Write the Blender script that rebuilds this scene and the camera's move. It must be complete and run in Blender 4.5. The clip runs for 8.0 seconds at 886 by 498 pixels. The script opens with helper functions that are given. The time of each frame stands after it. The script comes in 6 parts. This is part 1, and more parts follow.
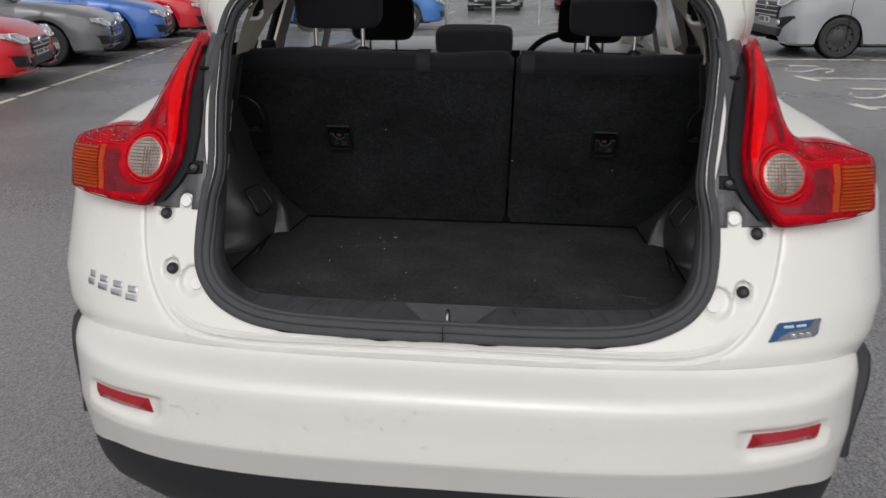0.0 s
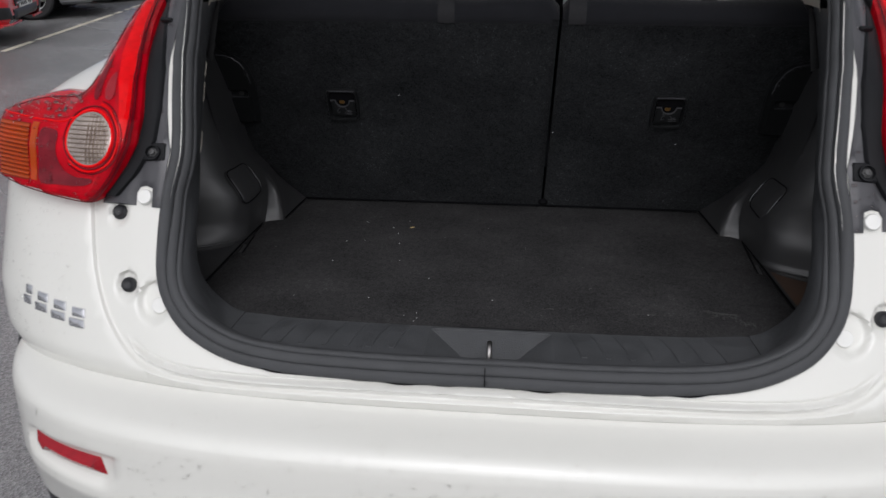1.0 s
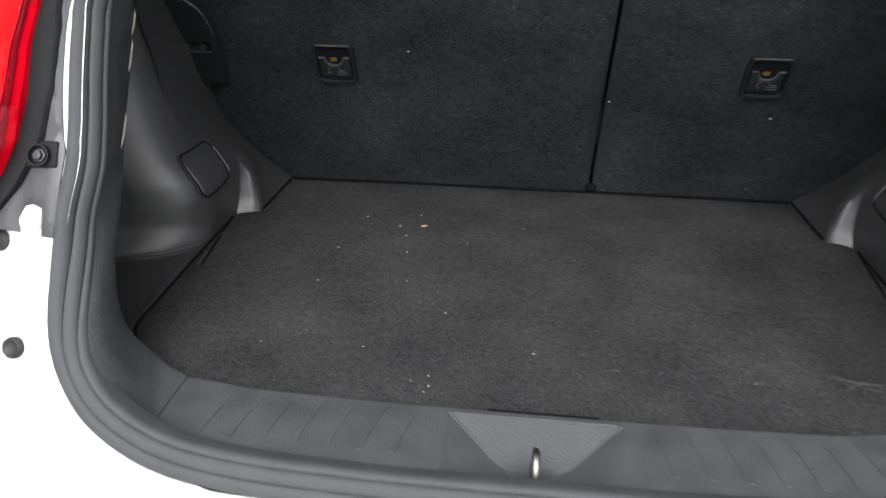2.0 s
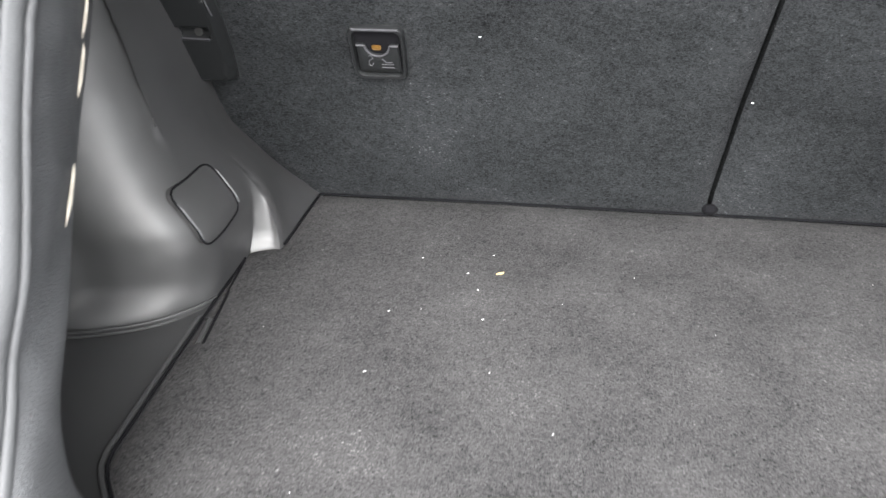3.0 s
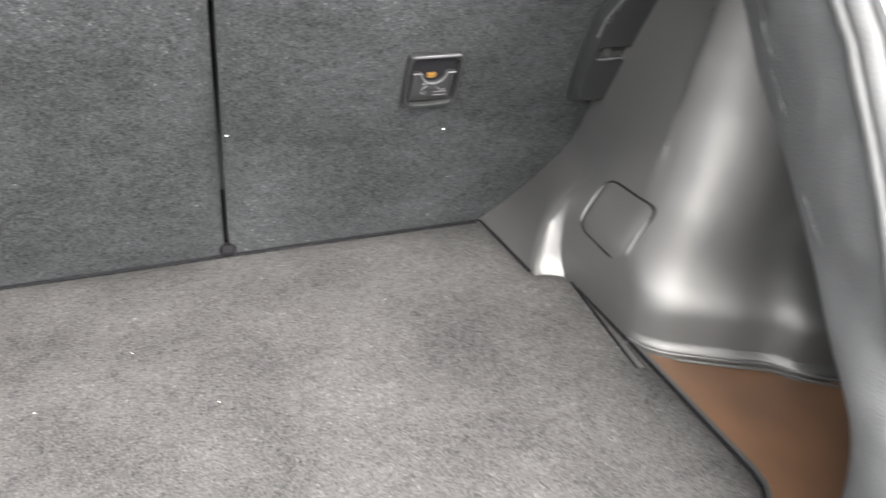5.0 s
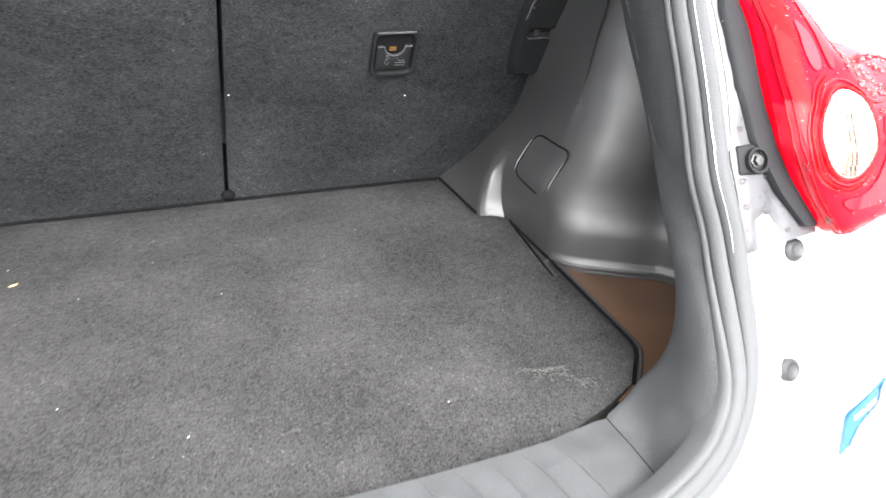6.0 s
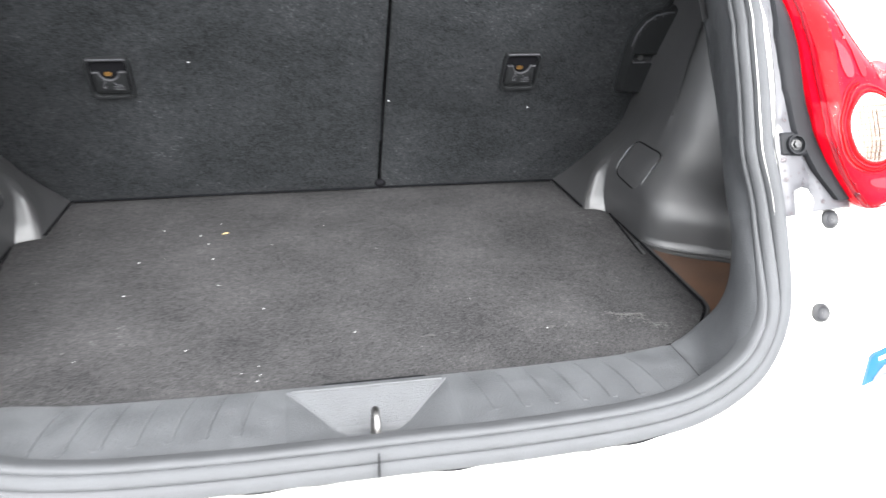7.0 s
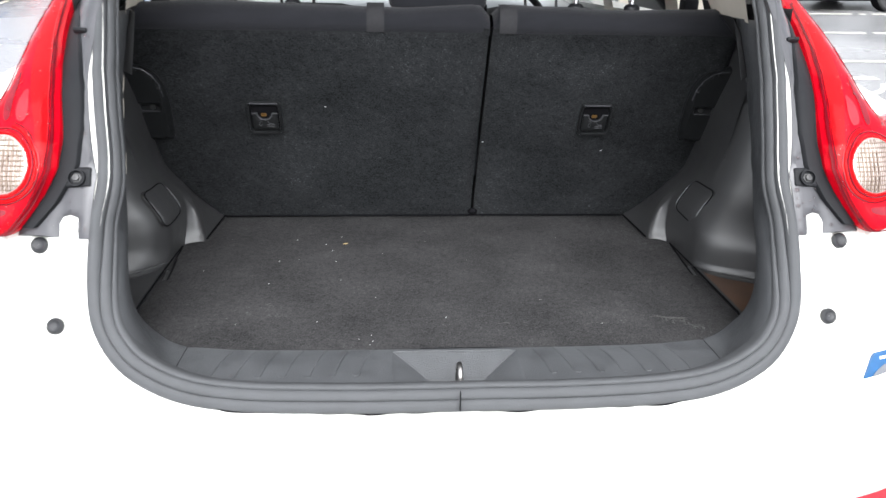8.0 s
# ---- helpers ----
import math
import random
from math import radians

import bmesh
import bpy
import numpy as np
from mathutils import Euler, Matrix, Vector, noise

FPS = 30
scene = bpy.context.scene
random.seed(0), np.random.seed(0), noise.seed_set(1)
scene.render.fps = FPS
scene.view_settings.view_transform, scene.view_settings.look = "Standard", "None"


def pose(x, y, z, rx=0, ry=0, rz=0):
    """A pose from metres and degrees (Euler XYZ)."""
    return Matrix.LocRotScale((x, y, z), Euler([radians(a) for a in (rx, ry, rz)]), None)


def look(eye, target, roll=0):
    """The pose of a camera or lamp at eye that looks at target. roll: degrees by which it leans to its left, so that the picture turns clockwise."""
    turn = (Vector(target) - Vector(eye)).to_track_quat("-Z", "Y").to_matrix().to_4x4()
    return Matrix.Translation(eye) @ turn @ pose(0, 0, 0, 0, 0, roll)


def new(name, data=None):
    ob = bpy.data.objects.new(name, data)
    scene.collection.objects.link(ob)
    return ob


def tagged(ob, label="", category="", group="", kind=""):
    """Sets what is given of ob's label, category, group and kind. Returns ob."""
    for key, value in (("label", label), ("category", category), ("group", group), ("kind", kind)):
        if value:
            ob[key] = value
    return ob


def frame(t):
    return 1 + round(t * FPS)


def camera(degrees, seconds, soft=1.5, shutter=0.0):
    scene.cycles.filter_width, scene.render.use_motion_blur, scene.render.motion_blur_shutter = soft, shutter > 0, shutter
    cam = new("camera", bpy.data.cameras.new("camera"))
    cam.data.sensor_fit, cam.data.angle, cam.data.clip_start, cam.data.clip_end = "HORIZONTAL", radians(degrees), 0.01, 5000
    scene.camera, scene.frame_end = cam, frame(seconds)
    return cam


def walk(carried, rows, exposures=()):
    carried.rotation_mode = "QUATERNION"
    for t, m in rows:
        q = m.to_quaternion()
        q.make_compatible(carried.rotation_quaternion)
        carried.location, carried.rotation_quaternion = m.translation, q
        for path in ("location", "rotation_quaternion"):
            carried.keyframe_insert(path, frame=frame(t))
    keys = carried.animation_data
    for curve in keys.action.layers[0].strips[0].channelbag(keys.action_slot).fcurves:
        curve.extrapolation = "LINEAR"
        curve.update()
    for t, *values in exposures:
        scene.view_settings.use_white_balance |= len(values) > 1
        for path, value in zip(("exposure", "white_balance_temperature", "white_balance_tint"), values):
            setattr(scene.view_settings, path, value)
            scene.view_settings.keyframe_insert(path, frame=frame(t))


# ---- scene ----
# The car stands nose-down on the car park: CAR turns its boot frame (x right, y ahead, z up from the boot floor) into the world.
SILL = 0.789
CAR = pose(0, 0, SILL, -3.46, 0.39, 0)
cam = camera(61.9, 8.0, soft=1.5, shutter=0.38)
PATH = [
    (0, (0.12, -1.371, 0.596), (-0.058, 0.527, -0.008), 0.6),
    (0.5, (0.061, -1.178, 0.584), (-0.117, 0.705, -0.067), 0.4),
    (1, (0.028, -1.006, 0.57), (-0.151, 0.851, -0.151), 0.3),
    (1.5, (0.036, -0.789, 0.568), (-0.156, 1.031, -0.238), 0.3),
    (1.7, (0.022, -0.714, 0.564), (-0.174, 1.088, -0.28), 0.4),
    (2.8, (-0.151, -0.306, 0.535), (-0.392, 1.411, -0.462), -0.2),
    (3, (-0.158, -0.246, 0.534), (-0.395, 1.457, -0.488), -0.4),
    (3.5, (-0.129, -0.116, 0.523), (-0.3, 1.57, -0.539), -0.5),
    (4, (-0.05, -0.047, 0.531), (0.043, 1.648, -0.526), 0.4),
    (4.5, (0.021, -0.071, 0.522), (0.423, 1.605, -0.492), 1.4),
    (5, (0.058, -0.15, 0.53), (0.698, 1.47, -0.453), 2.2),
    (5.2, (0.05, -0.199, 0.525), (0.769, 1.399, -0.438), 2.6),
    (6.3, (0.005, -0.495, 0.535), (0.597, 1.183, -0.378), 2.2),
    (6.5, (-0.009, -0.553, 0.537), (0.517, 1.157, -0.357), 1.9),
    (7, (-0.066, -0.682, 0.544), (0.311, 1.093, -0.296), 1.5),
    (7.5, (-0.116, -0.835, 0.574), (0.126, 0.993, -0.2), 1.1),
    (8, (-0.092, -0.962, 0.578), (0.043, 0.903, -0.133), 1.1),
]
EXPOSURES = [
    (0.0, -0.15, 6450, 13), (1.0, -0.10, 6230, 13), (1.5, 0.22, 6200, 14), (1.7, 0.6, 6250, 12), (2.8, 3.15, 6450, 10), (3.0, 3.3, 6450, 10), (3.5, 4.1, 6550, 10), (4.0, 4.4, 6700, 10),
    (4.5, 4.3, 6800, 10), (5.2, 3.9, 6750, 10), (6.3, 3.08, 6370, 10), (7.0, 2.97, 6300, 10), (7.5, 2.72, 6280, 10), (8.0, 1.92, 6200, 10),
]
walk(cam, [(t, CAR @ look(eye, target, roll)) for t, eye, target, roll in PATH], EXPOSURES)

# ---- light: an overcast sky with a weak, wide sun behind the clouds ----
SUN_UP, SUN_TURN = 50, 178
world = bpy.data.worlds.new("overcast")
scene.world = world
world.use_nodes = True
wn = world.node_tree
sky = wn.nodes.new("ShaderNodeTexSky")
sky.sky_type, sky.sun_disc = "NISHITA", False
sky.sun_elevation, sky.sun_rotation = radians(SUN_UP), radians(SUN_TURN)
sky.air_density, sky.dust_density, sky.ozone_density = 1.0, 4.0, 1.0
grey = wn.nodes.new("ShaderNodeHueSaturation")
grey.inputs["Saturation"].default_value = 0.12
wn.links.new(sky.outputs["Color"], grey.inputs["Color"])
wn.links.new(grey.outputs["Color"], wn.nodes["Background"].inputs["Color"])
wn.nodes["Background"].inputs["Strength"].default_value = 0.13
sun_data = bpy.data.lights.new("sun", "SUN")
sun_data.energy, sun_data.angle, sun_data.color = 0.98, radians(95), (1.0, 0.97, 0.92)
sun = new("sun", sun_data)
sun.matrix_world = look((0, 0, 30), Vector((0, 0, 30)) - Vector((
    math.sin(radians(SUN_TURN)) * math.cos(radians(SUN_UP)), math.cos(radians(SUN_TURN)) * math.cos(radians(SUN_UP)), math.sin(radians(SUN_UP)))))

# ---- materials ----
def material(name, base, rough=0.5, metal=0.0, coat=0.0, vary=0.1, scale=8.0, grain=0.0, grain_scale=300.0, rough_vary=0.0,
             spec=0.5, each=0.0, tint=None, stretch=(1, 1, 1), sheen=0.0, coat_rough=0.05):
    """A procedural surface: base colour with slow variation (scale), fine grain as colour and relief (grain_scale)."""
    m = bpy.data.materials.new(name)
    m.use_nodes = True
    nt = m.node_tree
    b = nt.nodes["Principled BSDF"]
    b.inputs["Roughness"].default_value, b.inputs["Metallic"].default_value = rough, metal
    b.inputs["Coat Weight"].default_value, b.inputs["Coat Roughness"].default_value = coat, coat_rough
    b.inputs["Specular IOR Level"].default_value = spec
    b.inputs["Sheen Weight"].default_value = sheen
    at = nt.nodes.new("ShaderNodeTexCoord")
    mp = nt.nodes.new("ShaderNodeMapping")
    mp.inputs["Scale"].default_value = stretch
    nt.links.new(at.outputs["Object"], mp.inputs["Vector"])
    slow = nt.nodes.new("ShaderNodeTexNoise")
    slow.inputs["Scale"].default_value, slow.inputs["Detail"].default_value = scale, 5
    nt.links.new(mp.outputs["Vector"], slow.inputs["Vector"])
    mix = nt.nodes.new("ShaderNodeMix")
    mix.data_type = "RGBA"
    dark = [c * (1 - vary) for c in base]
    light = [min(1, c * (1 + vary)) for c in (tint or base)]
    mix.inputs["A"].default_value, mix.inputs["B"].default_value = (*dark, 1), (*light, 1)
    nt.links.new(slow.outputs["Fac"], mix.inputs["Factor"])
    colour = mix.outputs["Result"]
    if each:
        info = nt.nodes.new("ShaderNodeObjectInfo")
        hsv = nt.nodes.new("ShaderNodeHueSaturation")
        ramp = nt.nodes.new("ShaderNodeMapRange")
        ramp.inputs["To Min"].default_value, ramp.inputs["To Max"].default_value = 1 - each, 1 + each
        nt.links.new(info.outputs["Random"], ramp.inputs["Value"])
        nt.links.new(ramp.outputs["Result"], hsv.inputs["Value"])
        nt.links.new(colour, hsv.inputs["Color"])
        colour = hsv.outputs["Color"]
    if rough_vary:
        rr = nt.nodes.new("ShaderNodeMapRange")
        rr.inputs["From Min"].default_value, rr.inputs["From Max"].default_value = 0.3, 0.7
        rr.inputs["To Min"].default_value, rr.inputs["To Max"].default_value = max(0, rough - rough_vary), min(1, rough + rough_vary)
        nt.links.new(slow.outputs["Fac"], rr.inputs["Value"])
        nt.links.new(rr.outputs["Result"], b.inputs["Roughness"])
    if grain:
        fine = nt.nodes.new("ShaderNodeTexNoise")
        fine.inputs["Scale"].default_value, fine.inputs["Detail"].default_value = grain_scale, 3
        nt.links.new(mp.outputs["Vector"], fine.inputs["Vector"])
        bump = nt.nodes.new("ShaderNodeBump")
        bump.inputs["Strength"].default_value, bump.inputs["Distance"].default_value = min(1, grain), 0.002
        nt.links.new(fine.outputs["Fac"], bump.inputs["Height"])
        nt.links.new(bump.outputs["Normal"], b.inputs["Normal"])
    nt.links.new(colour, b.inputs["Base Color"])
    return m


def carpet(name, dark, light, fibre=300.0, speck=0.68, relief=0.6, stretch=(1, 1, 1)):
    """Needle-felt: heathered short fibres in two scales, pale stray fibres, matted patches."""
    m = material(name, dark, rough=0.95, vary=0.0, spec=0.1)
    nt = m.node_tree
    b = nt.nodes["Principled BSDF"]
    at = nt.nodes.new("ShaderNodeTexCoord")
    mp = nt.nodes.new("ShaderNodeMapping")
    mp.inputs["Scale"].default_value = stretch
    nt.links.new(at.outputs["Object"], mp.inputs["Vector"])

    def noise_at(scale, detail, distortion=0.0):
        n = nt.nodes.new("ShaderNodeTexNoise")
        n.inputs["Scale"].default_value, n.inputs["Detail"].default_value = scale, detail
        n.inputs["Distortion"].default_value = distortion
        nt.links.new(mp.outputs["Vector"], n.inputs["Vector"])
        return n.outputs["Fac"]

    def math2(op, a, c):
        n = nt.nodes.new("ShaderNodeMath")
        n.operation = op
        for k, v in enumerate((a, c)):
            if isinstance(v, (int, float)):
                n.inputs[k].default_value = v
            else:
                nt.links.new(v, n.inputs[k])
        return n.outputs[0]
    hair = noise_at(fibre, 4, 1.2)
    mid = noise_at(fibre / 5, 3, 0.6)
    patch = noise_at(7, 4)
    total = math2("ADD", math2("MULTIPLY", hair, 0.62), math2("ADD", math2("MULTIPLY", mid, 0.15), math2("MULTIPLY", patch, 0.23)))
    ramp = nt.nodes.new("ShaderNodeValToRGB")
    e = ramp.color_ramp.elements
    e[0].position, e[0].color = 0.37, (*dark, 1)
    e[1].position, e[1].color = 0.62, (*light, 1)
    s = ramp.color_ramp.elements.new(speck)
    s.color = (*[min(1, c * 3.2) for c in light], 1)
    nt.links.new(total, ramp.inputs["Fac"])
    nt.links.new(ramp.outputs["Color"], b.inputs["Base Color"])
    bump = nt.nodes.new("ShaderNodeBump")
    bump.inputs["Strength"].default_value, bump.inputs["Distance"].default_value = relief, 0.002
    nt.links.new(math2("ADD", hair, math2("MULTIPLY", mid, 0.5)), bump.inputs["Height"])
    nt.links.new(bump.outputs["Normal"], b.inputs["Normal"])
    return m


def lens(name, dark, light, axis, ribs, metal=0.0, pools=0.62):
    """A moulded lamp lens: fine ribs along one axis under a smooth surface, with brighter and darker pools where the reflector shows."""
    m = material(name, dark, rough=0.04, vary=0.0, spec=0.10, metal=metal)
    nt = m.node_tree
    at = nt.nodes.new("ShaderNodeTexCoord")
    wave = nt.nodes.new("ShaderNodeTexWave")
    wave.bands_direction = axis
    wave.inputs["Scale"].default_value, wave.inputs["Distortion"].default_value, wave.inputs["Detail"].default_value = ribs, 1.5, 2
    pool = nt.nodes.new("ShaderNodeTexNoise")
    pool.inputs["Scale"].default_value, pool.inputs["Detail"].default_value, pool.inputs["Distortion"].default_value = 16, 3, 1.0
    for n in (wave, pool):
        nt.links.new(at.outputs["Object"], n.inputs["Vector"])
    both_of = nt.nodes.new("ShaderNodeMix")
    both_of.inputs["Factor"].default_value = pools
    nt.links.new(wave.outputs["Fac"], both_of.inputs["A"])
    nt.links.new(pool.outputs["Fac"], both_of.inputs["B"])
    ramp = nt.nodes.new("ShaderNodeValToRGB")
    e = ramp.color_ramp.elements
    e[0].position, e[0].color = 0.25, (*dark, 1)
    e[1].position, e[1].color = 0.72, (*light, 1)
    nt.links.new(both_of.outputs["Result"], ramp.inputs["Fac"])
    nt.links.new(ramp.outputs["Color"], nt.nodes["Principled BSDF"].inputs["Base Color"])
    return m


def glass(name, tint=(1, 1, 1), gloss=0.04, ior=1.45):
    """Thin clear glass or water film: light passes straight through, the surface mirrors by its angle."""
    m = bpy.data.materials.new(name)
    m.use_nodes = True
    nt = m.node_tree
    nt.nodes.remove(nt.nodes["Principled BSDF"])
    clear, shine, mix, fres = (nt.nodes.new("ShaderNode" + k) for k in ("BsdfTransparent", "BsdfGlossy", "MixShader", "Fresnel"))
    clear.inputs["Color"].default_value = (*tint, 1)
    shine.inputs["Roughness"].default_value, fres.inputs["IOR"].default_value = gloss, ior
    nt.links.new(fres.outputs[0], mix.inputs[0])
    nt.links.new(clear.outputs[0], mix.inputs[1])
    nt.links.new(shine.outputs[0], mix.inputs[2])
    nt.links.new(mix.outputs[0], nt.nodes["Material Output"].inputs["Surface"])
    return m


PAINT = material("white_pearl_paint", (0.695, 0.692, 0.648), rough=0.34, coat=0.8, vary=0.015, scale=3, grain=0.02, grain_scale=900)
PAINT_IN = material("white_inner_paint", (0.73, 0.73, 0.70), rough=0.4, coat=0.3, vary=0.03, scale=12)
RUBBER = material("black_seal_rubber", (0.058, 0.060, 0.063), rough=0.70, vary=0.25, scale=30, grain=0.25, grain_scale=400, rough_vary=0.08, spec=0.3)
TRIM = material("black_grained_plastic", (0.0310, 0.0312, 0.0322), rough=0.50, vary=0.12, scale=14, grain=0.15, grain_scale=900, rough_vary=0.05, spec=0.9, coat=0.20, coat_rough=0.38)
BEZEL = material("dark_moulded_plastic", (0.0105, 0.0112, 0.0118), rough=0.42, vary=0.12, scale=30, grain=0.2, grain_scale=700, spec=0.32)
SILLP = material("grey_black_sill_plastic", (0.063, 0.0655, 0.069), rough=0.52, vary=0.30, scale=34, grain=0.6, grain_scale=520, rough_vary=0.12, spec=0.4)
VALANCE = material("black_bumper_plastic", (0.011, 0.0115, 0.0135), rough=0.5, vary=0.2, scale=9, grain=0.25, grain_scale=500)
GASKET = material("smooth_black_gasket", (0.010, 0.0105, 0.012), rough=0.6, spec=0.16, vary=0.15, scale=20)
FILLER = material("grey_black_filler_plastic", (0.05, 0.05, 0.055), rough=0.38, vary=0.2, scale=18, grain=0.12, grain_scale=500, rough_vary=0.15)
# pale tone that paints highlights on the access cover edges
EDGE_GLINT = material("pale_edge_highlight", (0.16, 0.165, 0.17), rough=0.4, vary=0.2, scale=90)
# brown with a more orange mottling, used for the right pocket only
POCKET = material("brown_tinted_pocket_plastic", (0.066, 0.046, 0.036), rough=0.42, vary=0.35, scale=9, grain=0.3, grain_scale=600, tint=(0.140, 0.074, 0.042))
BEIGE = material("beige_pillar_trim", (0.76, 0.70, 0.60), rough=0.7, vary=0.05, scale=20, grain=0.2, grain_scale=700)
FABRIC = material("black_seat_fabric", (0.0125, 0.0130, 0.0160), rough=0.9, vary=0.2, scale=30, grain=0.6, grain_scale=900, sheen=0.1, spec=0.2)
FABRIC_TAB = material("woven_grey_tab", (0.019, 0.019, 0.021), rough=0.9, vary=0.3, scale=200, grain=0.6, grain_scale=600)
FLOORFELT = carpet("black_boot_carpet", (0.0112, 0.0110, 0.0115), (0.0668, 0.0655, 0.0662), fibre=420, speck=0.72)
BACKFELT = carpet("black_seat_back_carpet", (0.0041, 0.0045, 0.0050), (0.0290, 0.0306, 0.0322), fibre=380, stretch=(0.8, 1, 1.2))
CHROME = material("chrome", (0.75, 0.75, 0.77), rough=0.14, metal=1.0, vary=0.08, scale=40)
STEEL = material("bright_steel", (0.30, 0.29, 0.28), rough=0.35, metal=1.0, vary=0.2, scale=60, rough_vary=0.1)
DULL_STEEL = material("dull_steel", (0.06, 0.06, 0.06), rough=0.45, metal=0.8, vary=0.3, scale=60)
GOLD = material("yellow_catch_plastic", (0.10, 0.052, 0.010), rough=0.4, vary=0.15, scale=60)
RED_DEEP = material("dark_red_lamp_inner", (0.13, 0.003, 0.008), spec=0.2, rough=0.07, vary=0.4, scale=40)
RED_BRIGHT = material("bright_red_lamp_band", (0.74, 0.004, 0.006), spec=0.1, rough=0.06, vary=0.22, scale=60)
AMBER = material("amber_lamp_lens", (0.52, 0.100, 0.006), rough=0.10, vary=0.5, scale=38, tint=(0.33, 0.030, 0.003), spec=0.3)
AMBER_RIB = material("dark_amber_rib", (0.22, 0.022, 0.003), rough=0.12, vary=0.3, scale=60, spec=0.3)
SMOKY = material("smoky_red_lamp_window", (0.075, 0.002, 0.006), rough=0.05, vary=0.5, scale=34, tint=(0.19, 0.006, 0.014), spec=0.3)
RED_LENS = lens("red_lamp_lens", (0.22, 0.0006, 0.005), (0.62, 0.002, 0.012), "Z", 150, pools=0.75)
CLEAR_LAMP = lens("clear_ribbed_lamp", (0.10, 0.065, 0.055), (0.50, 0.44, 0.40), "X", 95, metal=0.35)
LAMP_RIB = lens("lamp_bulb_rib", (0.07, 0.045, 0.035), (0.30, 0.24, 0.19), "X", 95, metal=0.3)
REFLECTOR = material("red_bumper_reflector", (0.30, 0.004, 0.012), rough=0.12, vary=0.25, scale=90, grain=0.25, grain_scale=700)
BLUE_BADGE = material("blue_badge_enamel", (0.002, 0.060, 0.17), rough=0.15, coat=0.4, vary=0.3, scale=90)
GREY_BADGE = material("grey_badge_enamel", (0.22, 0.23, 0.25), rough=0.25, metal=0.7, vary=0.2, scale=120)
PALE = material("pale_badge_print", (0.75, 0.8, 0.82), rough=0.4, vary=0.05)
# near-black for joints and black parts, also paints shade in hollows
DARK = material("dark_cavity", (0.005, 0.005, 0.006), rough=0.9, vary=0.2, spec=0.1)
TYRE = material("tyre_rubber", (0.022, 0.022, 0.023), rough=0.75, vary=0.25, scale=20, grain=0.4, grain_scale=150)
RIM = material("silver_alloy", (0.62, 0.62, 0.63), rough=0.35, metal=0.45, vary=0.1, scale=20)
STEEL_RIM = material("black_steel_rim", (0.03, 0.03, 0.032), rough=0.5, vary=0.2, scale=20)
ROOFLINING = material("grey_roof_lining", (0.42, 0.41, 0.38), rough=0.9, vary=0.05, scale=30)
DASH = material("grey_dashboard", (0.34, 0.35, 0.355), rough=0.42, vary=0.1, scale=15, grain=0.2, grain_scale=500)
WINDOW = glass("clear_window", (0.93, 0.95, 0.94))
LAMP_WATER = glass("rain_on_lamp", (0.84, 0.78, 0.78), 0.04, 1.45)
LAMP_DROP = glass("large_rain_drop_on_lamp", (0.70, 0.60, 0.60), 0.03, 1.7)
WATER = glass("rain_water", (1.0, 1.0, 1.0), 0.05, 1.42)
CRUMB = material("pale_crumb", (0.72, 0.72, 0.72), rough=0.8, vary=0.15, scale=300, each=0.2)
LEAF = material("dry_leaf_scrap", (0.50, 0.38, 0.18), rough=0.8, vary=0.2, scale=200)
SCUFF = material("pale_dust_scuff", (0.075, 0.074, 0.072), rough=0.95, vary=0.3, scale=90)
LINE = material("worn_white_road_paint", (0.60, 0.58, 0.50), rough=0.7, vary=0.35, scale=5, grain=0.5, grain_scale=120)
POST = material("galvanised_post", (0.45, 0.46, 0.47), rough=0.45, metal=0.5, vary=0.1, scale=6)
YELLOW_LINE = material("worn_cream_road_paint", (0.60, 0.56, 0.45), rough=0.7, vary=0.4, scale=4, grain=0.5, grain_scale=120)
PLATE = material("white_number_plate", (0.75, 0.75, 0.72), rough=0.3, vary=0.04)
INK = material("black_print", (0.02, 0.02, 0.02), rough=0.5, vary=0.1)
HEADLAMP = material("headlamp_cluster", (0.55, 0.56, 0.58), rough=0.10, metal=0.35, coat=1.0, vary=0.55, scale=14)
GRILLE = material("black_grille", (0.012, 0.012, 0.013), rough=0.35, vary=0.3, scale=40)


